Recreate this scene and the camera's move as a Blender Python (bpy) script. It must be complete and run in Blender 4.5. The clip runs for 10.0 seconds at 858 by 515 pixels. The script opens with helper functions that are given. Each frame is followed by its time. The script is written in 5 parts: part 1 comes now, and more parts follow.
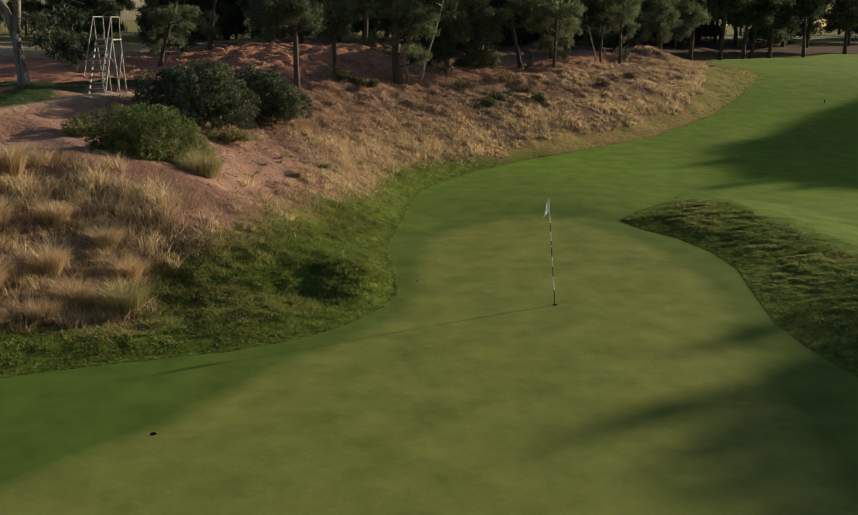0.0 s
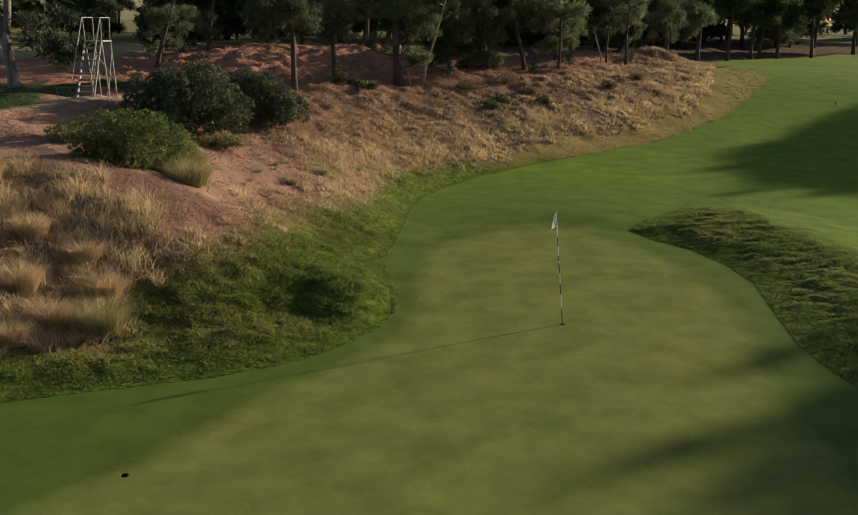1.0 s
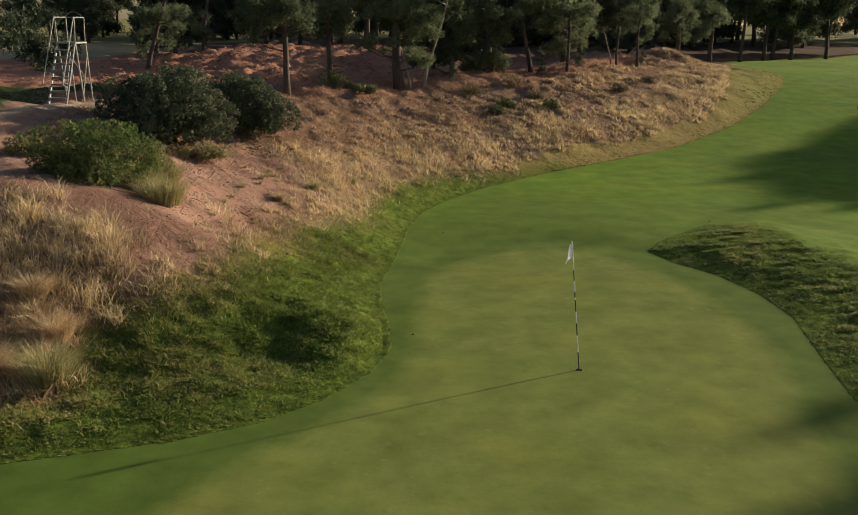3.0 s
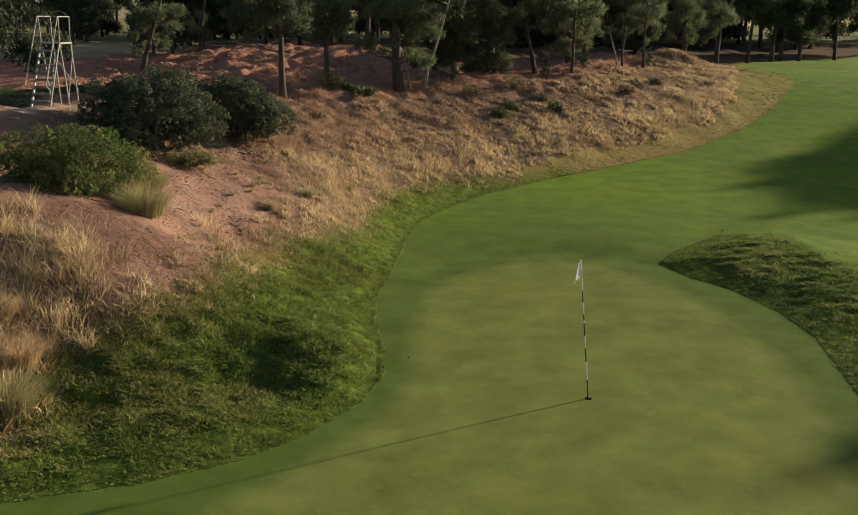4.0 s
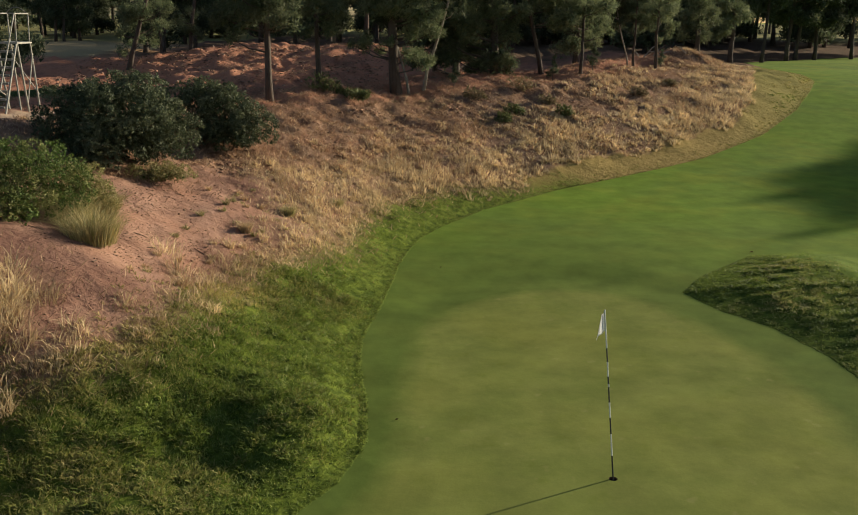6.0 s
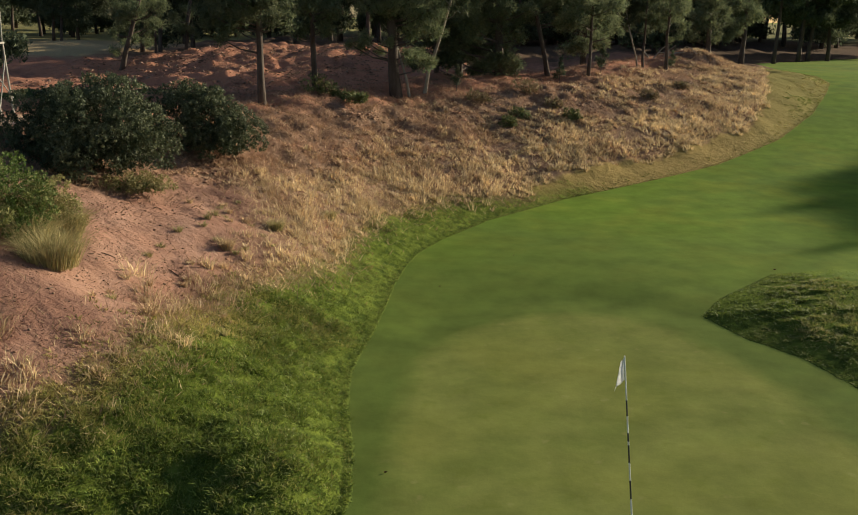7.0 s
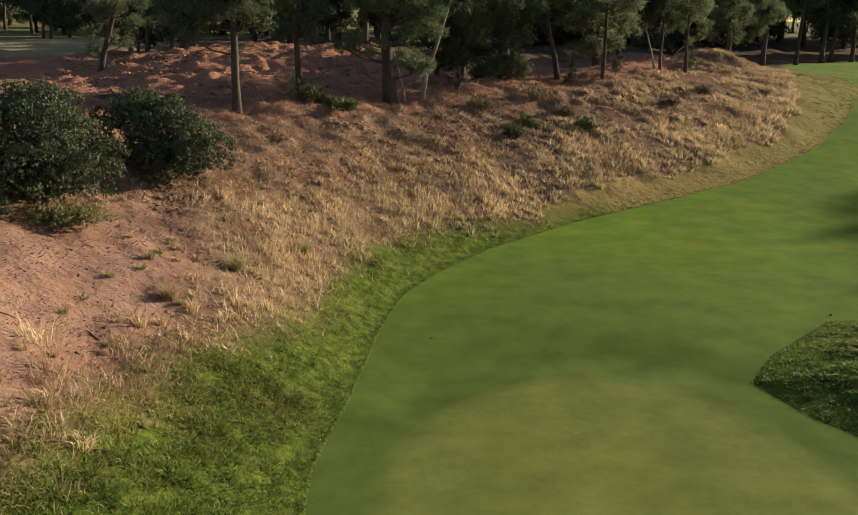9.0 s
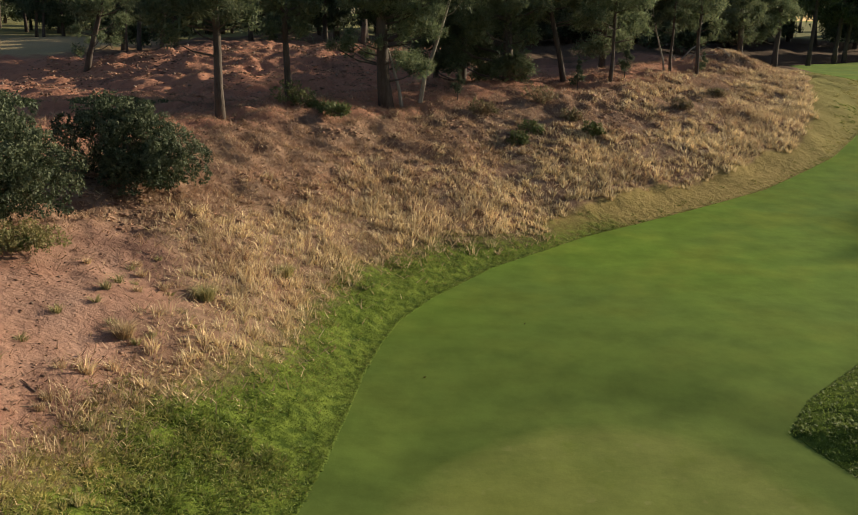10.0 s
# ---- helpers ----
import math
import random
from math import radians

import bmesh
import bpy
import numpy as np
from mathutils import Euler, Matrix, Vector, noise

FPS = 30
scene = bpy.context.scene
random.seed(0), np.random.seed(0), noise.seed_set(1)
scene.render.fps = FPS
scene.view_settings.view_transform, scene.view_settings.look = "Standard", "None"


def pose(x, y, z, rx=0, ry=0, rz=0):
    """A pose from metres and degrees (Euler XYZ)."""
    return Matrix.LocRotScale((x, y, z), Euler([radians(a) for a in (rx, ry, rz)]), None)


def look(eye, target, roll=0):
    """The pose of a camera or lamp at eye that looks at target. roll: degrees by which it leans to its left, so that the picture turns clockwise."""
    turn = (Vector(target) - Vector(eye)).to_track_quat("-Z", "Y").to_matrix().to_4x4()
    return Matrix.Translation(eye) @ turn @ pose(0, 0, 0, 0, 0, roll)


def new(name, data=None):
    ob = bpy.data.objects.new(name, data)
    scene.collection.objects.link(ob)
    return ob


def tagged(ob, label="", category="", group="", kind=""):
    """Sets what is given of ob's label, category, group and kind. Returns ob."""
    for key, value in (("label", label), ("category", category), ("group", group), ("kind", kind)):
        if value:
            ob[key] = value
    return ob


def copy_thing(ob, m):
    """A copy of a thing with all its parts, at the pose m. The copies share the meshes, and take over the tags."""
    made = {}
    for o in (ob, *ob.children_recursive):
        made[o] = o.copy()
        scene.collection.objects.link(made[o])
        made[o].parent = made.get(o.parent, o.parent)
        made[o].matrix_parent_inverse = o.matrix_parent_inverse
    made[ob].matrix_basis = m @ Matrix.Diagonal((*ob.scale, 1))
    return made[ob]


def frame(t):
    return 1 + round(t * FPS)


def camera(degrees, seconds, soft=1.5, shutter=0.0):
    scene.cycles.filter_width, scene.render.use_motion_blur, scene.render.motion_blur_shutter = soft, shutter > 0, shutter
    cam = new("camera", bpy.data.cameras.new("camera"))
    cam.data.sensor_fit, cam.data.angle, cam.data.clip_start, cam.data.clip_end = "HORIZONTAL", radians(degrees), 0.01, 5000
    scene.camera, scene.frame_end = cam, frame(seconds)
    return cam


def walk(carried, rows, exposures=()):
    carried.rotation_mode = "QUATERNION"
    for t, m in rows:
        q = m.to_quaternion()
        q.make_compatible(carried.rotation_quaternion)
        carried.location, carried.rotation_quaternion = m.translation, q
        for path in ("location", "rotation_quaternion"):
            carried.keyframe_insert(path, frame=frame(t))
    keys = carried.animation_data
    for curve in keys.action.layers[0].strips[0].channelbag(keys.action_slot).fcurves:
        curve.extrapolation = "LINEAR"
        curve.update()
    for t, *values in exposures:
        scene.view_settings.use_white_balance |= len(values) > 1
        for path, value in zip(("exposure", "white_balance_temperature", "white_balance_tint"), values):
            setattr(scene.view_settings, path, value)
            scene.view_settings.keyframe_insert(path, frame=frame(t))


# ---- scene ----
cam = camera(50.0, 10.0, 1.05)
PATH = [
    (0, (-1.111, -5.943, 5.5), (-0.994, -4.01, 5.003), 0.5),
    (0.5, (-1.053, -5.402, 5.511), (-0.939, -3.468, 5.014), 0.5),
    (1, (-0.985, -4.805, 5.535), (-0.874, -2.871, 5.037), 0.5),
    (1.5, (-0.93, -4.251, 5.539), (-0.82, -2.318, 5.041), 0.5),
    (2, (-0.866, -3.643, 5.55), (-0.759, -1.709, 5.051), 0.5),
    (2.5, (-0.811, -3.094, 5.559), (-0.706, -1.16, 5.06), 0.5),
    (4, (-0.601, -1.329, 5.554), (-0.504, 0.605, 5.055), 0.6),
    (4.5, (-0.525, -0.764, 5.562), (-0.43, 1.17, 5.062), 0.6),
    (5, (-0.442, -0.099, 5.563), (-0.35, 1.835, 5.062), 0.6),
    (5.5, (-0.365, 0.566, 5.542), (-0.276, 2.5, 5.041), 0.6),
    (5.7, (-0.345, 0.838, 5.546), (-0.255, 2.772, 5.044), 0.6),
    (6.8, (-0.172, 2.523, 5.544), (-0.088, 4.456, 5.039), 0.7),
    (7, (-0.112, 2.863, 5.545), (-0.032, 4.797, 5.04), 0.7),
    (7.5, (-0.009, 3.646, 5.533), (0.067, 5.579, 5.029), 0.7),
    (8, (0.097, 4.515, 5.53), (0.171, 6.448, 5.024), 0.8),
    (8.5, (0.198, 5.325, 5.528), (0.268, 7.259, 5.021), 0.8),
    (9, (0.309, 6.247, 5.539), (0.376, 8.18, 5.03), 0.8),
    (9.5, (0.408, 7.118, 5.538), (0.472, 9.051, 5.028), 0.8),
    (10, (0.506, 8.097, 5.549), (0.568, 10.029, 5.037), 0.9),
]
walk(cam, [(t, look(eye, target, roll)) for t, eye, target, roll in PATH], [(0, 0.42), (0.5, 0.46), (1.6, 0.46), (1.9, 0.68), (2.5, 0.68), (4.5, 0.68), (7, 0.75), (10, 0.78)])

# ---- light ----
SUN_ELEV, SUN_TURN = radians(14.4), math.atan2(0.871, 0.49)
world = bpy.data.worlds.new("world")
scene.world = world
world.use_nodes = True
sky = world.node_tree.nodes.new("ShaderNodeTexSky")
sky.sky_type, sky.sun_disc = "NISHITA", False
sky.sun_elevation, sky.sun_rotation = SUN_ELEV, SUN_TURN
background = world.node_tree.nodes["Background"]
world.node_tree.links.new(sky.outputs[0], background.inputs[0])
background.inputs[1].default_value = 0.06
sun_data = bpy.data.lights.new("sun", "SUN")
sun_data.energy, sun_data.angle, sun_data.color = 4.8, radians(0.8), (1.0, 0.87, 0.62)
sun = new("sun", sun_data)
sun.matrix_world = look((60, 40, 30), (60 - 0.871, 40 - 0.49, 30 - math.tan(SUN_ELEV)))

# ---- plan: the lie of the land ----
# [plan]
LEFT_EDGE = [(-60, -6), (-14, 5.6), (-7.05, 8.06), (-5.8, 8.5), (-3.6, 9.15), (-2.5, 9.7), (-1.6, 10.55), (-0.95, 11.55), (-0.6, 12.7),
             (-0.63, 14.0), (-0.76, 15.4), (-0.78, 16.7), (-0.66, 17.6), (-0.45, 18.7), (-0.22, 20.4), (-0.06, 21.8), (0.2, 23.2), (0.48, 24.3), (1.15, 25.7), (2.6, 27.9), (5.2, 30.6),
             (8.9, 33.5), (11.7, 35.7), (15.6, 39.7), (18.9, 44.1), (21.5, 48.5), (23.2, 51.8), (23.9, 55), (23.5, 60), (24.6, 66), (36, 75), (44, 80.7),
             (120, 124), (400, 280), (400, 900), (-900, 900), (-900, -100)]
TONGUE = [(5.97, 19.75), (6.3, 18.35), (6.9, 17.35), (7.25, 15.85), (7.3, 14.3), (6.8, 11.9), (6.5, 10.3), (6.5, 9.0), (6.7, 7.5), (7.5, 4),
          (9, -2), (12, -9), (30, -9), (24, 12), (15, 18), (13.4, 19.6), (12.3, 21.6), (10.2, 23.0), (8.5, 22.6), (6.7, 20.8)]
GREEN = [(-5.6, 4.3), (-4.35, 5.75), (-3.3, 7.2), (-2.3, 8.8), (-0.97, 10.2), (-0.3, 11.5), (-0.1, 13), (0.05, 15), (0.2, 16.6), (0.85, 18.2),
         (2.2, 19.6), (3.6, 19.85), (4.8, 19.15), (5.55, 17.6), (6.0, 15.3), (6.2, 13.3), (5.85, 11.3), (5.2, 9), (4.9, 6), (4.5, 2), (3, -3), (-4, -5), (-8, -3), (-7.5, 2)]


def rounded(poly):
    """The outline with its corners cut twice."""
    for _ in range(2):
        poly = [(a[0] * k + b[0] * (1 - k), a[1] * k + b[1] * (1 - k)) for a, b in zip(poly, poly[1:] + poly[:1]) for k in (0.75, 0.25)]
    return poly


GREEN = rounded(GREEN)
ROUGH_GREEN = [(-16, 4), (-16, 8.6), (-7, 9.7), (-5.4, 10.2), (-5.6, 12.0), (-5.1, 12.5), (-4.4, 12.95), (-3.6, 14.4), (-3.15, 16.9), (-2.7, 18.9), (-2.0, 20.2), (-1.4, 21.6), (-1.1, 23.5), (-0.5, 25.9),
               (1.3, 28.4), (3.2, 29.7), (6, 31.7), (7, 31.5), (4, 28), (1.6, 24), (0.6, 20), (0.4, 14), (0, 10), (-3, 7.5)]
BARE = [(-5.6, 21.6), (-5.0, 23.9), (-4.2, 24.3), (-3.4, 23.2), (-2.9, 21.5), (-3.05, 19.4), (-3.6, 17), (-3.8, 15.2), (-4.5, 13.3), (-5.4, 13.3), (-5.5, 14.6), (-6.3, 14.8), (-7.7, 15.2), (-12, 15.2), (-14, 19), (-11, 21.5), (-8.5, 20)]
TEE = [(-12.33, 17.55), (-11.05, 19.37), (-10.62, 20.18), (-10.19, 21.14), (-11.69, 28.58), (-11.95, 30.12), (-13.18, 34.67), (-15.2, 33.58), (-14.89, 29.32), (-12.93, 18.9)]
TRACK = [(-12.21, 17.27), (-10.95, 19.08), (-10.54, 19.94), (-10.02, 20.61), (-9.55, 21.56), (-9.1, 22.73), (-8.76, 24.62), (-9.15, 26.85), (-9.75, 25.1), (-9.88, 22.66), (-10.13, 20.95), (-10.59, 20.09), (-11.01, 19.28), (-12.29, 17.46)]

DELL = [(-30, 33), (-12.5, 33.0), (-7.6, 35.2), (-6.2, 37.6), (-8.5, 39.6), (-13, 39.5), (-30, 43)]


def signed(poly, x, y):
    """Distance to a polygon's outline, positive inside."""
    x, y = np.asarray(x, float), np.asarray(y, float)
    best, inside = np.full(x.shape, 1e9), np.zeros(x.shape, bool)
    for (ax, ay), (bx, by) in zip(poly, poly[1:] + poly[:1]):
        ux, uy = bx - ax, by - ay
        k = np.clip(((x - ax) * ux + (y - ay) * uy) / (ux * ux + uy * uy), 0, 1)
        best = np.minimum(best, (x - ax - k * ux) ** 2 + (y - ay - k * uy) ** 2)
        if ay != by:
            inside ^= ((ay > y) != (by > y)) & (x < ux * (y - ay) / uy + ax)
    return np.where(inside, 1, -1) * np.sqrt(best)


def lattice(i, j, seed):
    n = np.sin(i * 127.1 + j * 311.7 + seed * 74.7) * 43758.5453
    return n - np.floor(n)


def grain(x, y, size, seed=0):
    """Smooth noise of the given grain, 0 to 1."""
    x, y = np.asarray(x, float) / size, np.asarray(y, float) / size
    i, j = np.floor(x), np.floor(y)
    u, v = x - i, y - j
    u, v = u * u * (3 - 2 * u), v * v * (3 - 2 * v)
    a = lattice(i, j, seed) * (1 - u) + lattice(i + 1, j, seed) * u
    b = lattice(i, j + 1, seed) * (1 - u) + lattice(i + 1, j + 1, seed) * u
    return a * (1 - v) + b * v


def bump(x, y, cx, cy, rx, ry=None):
    return np.exp(-((x - cx) / rx) ** 2 - ((y - cy) / (ry or rx)) ** 2)


def tongue_crest(y):
    return 8.9 + (20.2 - y) * 0.12


def height(x, y, rough=True):
    x, y = np.asarray(x, float), np.asarray(y, float)
    base = 1.4 * (1 + np.tanh((y - 43) / 9.5)) - 0.02
    d, r, g = signed(LEFT_EDGE, x, y), signed(TONGUE, x, y), signed(GREEN, x, y)
    inside = np.maximum(d - 0.14, 0)
    z = base + (3.75 - base) * np.tanh(inside / 9)
    beyond = np.clip((x - tongue_crest(y)) / 4.0, 0, 1)
    z = z + 0.45 * np.tanh(np.maximum(r, 0) / 2.5) * (1 - 0.85 * beyond * beyond * (3 - 2 * beyond))
    near = np.clip(inside / 1.5, 0, 1)
    z = z - 0.62 * near * bump(x, y, -5.6, 11.8, 3.4, 2.4)
    z = z + np.clip(inside / 0.5, 0, 1) * (0.34 * bump(x, y, -1.3, 12.7, 1.15) - 0.22 * bump(x, y, -2.35, 12.1, 1.4, 0.95))
    z = z + 0.4 * bump(x, y, -9.2, 23.0, 2.4, 3.0)
    z = z + 0.75 * bump(x, y, 16.4, 53.8, 1.7, 1.9) * near
    z = z - 1.0 * np.clip((x - 0.5) / 4, 0, 1) * np.clip((inside - 9.5) / 4, 0, 1) * np.clip((70 - y) / 10, 0, 1)
    z = z - 0.4 * bump(x, y, -10.2, 17.2, 1.8, 1.1)
    # a dell behind the mound, then the red bank under the wood
    start = np.interp(x, [-18, -12, -10.4, -9, -6, -4, -2.7, 0, 2], [14.5, 20, 22.6, 25.5, 29, 33, 36, 38.5, 41])
    k = np.clip((y - start) / 5, 0, 1) * np.clip((4 - x) / 3, 0, 1) * np.clip((140 - y) / 50, 0, 1)
    west = np.clip((-9 - x) / 7, 0, 1)
    rise = np.clip((y - 44.5 - 3 * west) / 9.5, 0, 1)
    dell = np.interp(y, [21, 26, 36, 46], [3.0, 2.8, 2.7, 2.2]) + (1.5 - 0.75 * west) * rise * rise * (3 - 2 * rise)
    k = k * k * (3 - 2 * k)
    z = z * (1 - k) + dell * k
    z = z - 0.06 * np.exp(-((g + 1.0) / 0.8) ** 2) * np.clip(-d / 0.8, 0, 1) * np.clip((y - 18) / 2, 0, 1)
    if rough:
        z = z + np.clip((inside - 6) / 2, 0, 1) * np.clip((y - 22) / 4, 0, 1) * (0.22 * (grain(x, y, 0.9, 6) - 0.5) + 0.25 * (grain(x, y, 2.2, 7) - 0.5))
        far = np.clip(inside / 1.0, 0, 1)
        bank = np.clip((y - 42) / 4, 0, 1) * np.clip((3 - x) / 3, 0, 1) * np.clip((90 - y) / 20, 0, 1)
        z = z + bank * (0.28 * (grain(x, y, 3.4, 26) - 0.5) + 0.2 * (grain(x, y * 1.5, 1.0, 27) - 0.5) + 0.22 * (grain(x, y * 1.3, 0.5, 28) - 0.5))
        z = z + np.clip((inside - 2.6) / 2.5, 0, 1) * np.clip((y - 20) / 3, 0, 1) * (0.16 * (grain(x, y, 0.38, 16) - 0.5) + 0.12 * (grain(x * 0.7, y, 0.65, 17) - 0.5))
        z = z + far * (1 - 0.7 * np.clip(signed(ROUGH_GREEN, x, y) + 0.6, 0, 1)) * (0.30 * (grain(x, y, 3.1, 1) - 0.5) + 0.16 * (grain(x, y, 1.1, 2) - 0.5) + 0.07 * (grain(x, y, 0.45, 3) - 0.5))
        z = z + np.clip(inside, 0, 1) * np.clip(signed(ROUGH_GREEN, x, y) + 0.5, 0, 1) * (0.06 * (grain(x * 0.8, y, 0.55, 8) - 0.5) + 0.09 * (grain(x * 0.8, y, 0.28, 18) - 0.5))
        z = z + np.clip(r, 0, 1) * (0.05 * (grain(x, y, 1.3, 4) - 0.5) + 0.04 * (grain(x, y * 1.4, 0.5, 9) - 0.5) + 0.06 * (grain(x * 0.8, y * 1.3, 0.26, 19) - 0.5))
        z = z + np.clip(-d / 1.2, 0, 1) * np.clip(-r / 1.2, 0, 1) * 0.10 * (grain(x, y, 5.5, 5) - 0.5) * np.clip(-g / 2, 0.25, 1)
    return z
# [/plan]


# ---- materials ----
def node(nt, kind, inputs=(), operation="", data_type="", blend_type="", attribute_name=""):
    n = nt.nodes.new("ShaderNode" + kind)
    if operation:
        n.operation = operation
    if data_type:
        n.data_type = data_type
    if blend_type:
        n.blend_type = blend_type
    if attribute_name:
        n.attribute_name = attribute_name
    for k, v in dict(inputs).items():
        if isinstance(v, bpy.types.NodeSocket):
            nt.links.new(v, n.inputs[k])
        else:
            n.inputs[k].default_value = v
    return n


def noise_at(nt, scale, detail=3.0, rough=0.6, coords=None):
    n = node(nt, "TexNoise", {"Scale": scale, "Detail": detail, "Roughness": rough})
    nt.links.new(coords or node(nt, "NewGeometry").outputs["Position"], n.inputs["Vector"])
    return n.outputs[0]


def ramp(nt, value, low, high, a=0.0, b=1.0):
    n = node(nt, "MapRange", {0: value, 1: low, 2: high, 3: a, 4: b})
    return n.outputs[0]


def calc(nt, op, a, b=0.0):
    return node(nt, "Math", {0: a, 1: b}, operation=op).outputs[0]


def blend(nt, k, a, b, how="MIX"):
    n = node(nt, "Mix", {0: k, 6: a, 7: b}, data_type="RGBA", blend_type=how)
    return n.outputs[2]


def rgb(r, g, b):
    return (r, g, b, 1)


def material(name, roughness=0.8, spec=0.3):
    m = bpy.data.materials.new(name)
    m.use_nodes = True
    nt = m.node_tree
    bsdf = nt.nodes["Principled BSDF"]
    bsdf.inputs["Roughness"].default_value = roughness
    bsdf.inputs["Specular IOR Level"].default_value = spec
    return m, nt, bsdf


def two_tone(name, a, b, scale, roughness=0.8, bump_by=0.0, bump_scale=None, spec=0.3, stretch=(1, 1, 1), island=0.0, metal=0.0):
    """A surface of two tones at two scales, with relief."""
    m, nt, bsdf = material(name, roughness, spec)
    co = node(nt, "Mapping", {0: node(nt, "TexCoord").outputs["Object"], 3: stretch}).outputs[0]
    k = calc(nt, "ADD", calc(nt, "MULTIPLY", noise_at(nt, scale, 4, 0.6, co), 0.65), calc(nt, "MULTIPLY", noise_at(nt, scale * 6.3, 3, 0.6, co), 0.35))
    k = ramp(nt, k, 0.36, 0.64)
    col = blend(nt, k, rgb(*a), rgb(*b))
    if island:
        r = node(nt, "NewGeometry").outputs["Random Per Island"]
        col = blend(nt, 1.0, col, node(nt, "CombineColor", {0: (v := ramp(nt, r, 0, 1, 1 - island, 1 + island)), 1: v, 2: v}).outputs[0], "MULTIPLY")
    nt.links.new(col, bsdf.inputs["Base Color"])
    bsdf.inputs["Metallic"].default_value = metal
    if bump_by:
        bm_ = node(nt, "Bump", {"Strength": bump_by, "Distance": 0.05, "Height": noise_at(nt, bump_scale or scale * 4, 5, 0.65, co)})
        nt.links.new(bm_.outputs[0], bsdf.inputs["Normal"])
    return m


def leafy(name, a, b, third, gloss=0.6, through_light=0.25, vary=0.0, wildness=0.3):
    """Leaves, needles or blades: tone by leaf, by patch and by the blade's own dryness, in shrubs also by painted lump
    shading; a little light comes through.
    """
    m, nt, bsdf = material(name, gloss, 0.25)
    rnd = node(nt, "NewGeometry").outputs["Random Per Island"]
    col = blend(nt, ramp(nt, rnd, 0.1, 0.9), rgb(*a), rgb(*b))
    dry = node(nt, "Attribute", attribute_name="dry").outputs["Fac"]
    col = blend(nt, dry, col, rgb(*third))
    patch = calc(nt, "MULTIPLY", ramp(nt, noise_at(nt, 0.9, 3), 0.3, 0.7, 0.72, 1.25), ramp(nt, node(nt, "ObjectInfo").outputs["Random"], 0, 1, 1 - vary, 1 + 1.4 * vary))
    wild = calc(nt, "MULTIPLY", patch, ramp(nt, calc(nt, "FRACT", calc(nt, "MULTIPLY", rnd, 17.3)), 0, 1, 1 - wildness, 1 + wildness))
    col = blend(nt, 1.0, col, node(nt, "CombineColor", {0: wild, 1: wild, 2: wild}).outputs[0], "MULTIPLY")
    nt.links.new(col, bsdf.inputs["Base Color"])
    if through_light:
        trans = node(nt, "BsdfTranslucent", {"Color": col})
        mix = node(nt, "MixShader", {0: through_light, 1: bsdf.outputs[0], 2: trans.outputs[0]})
        nt.links.new(mix.outputs[0], nt.nodes["Material Output"].inputs[0])
    return m


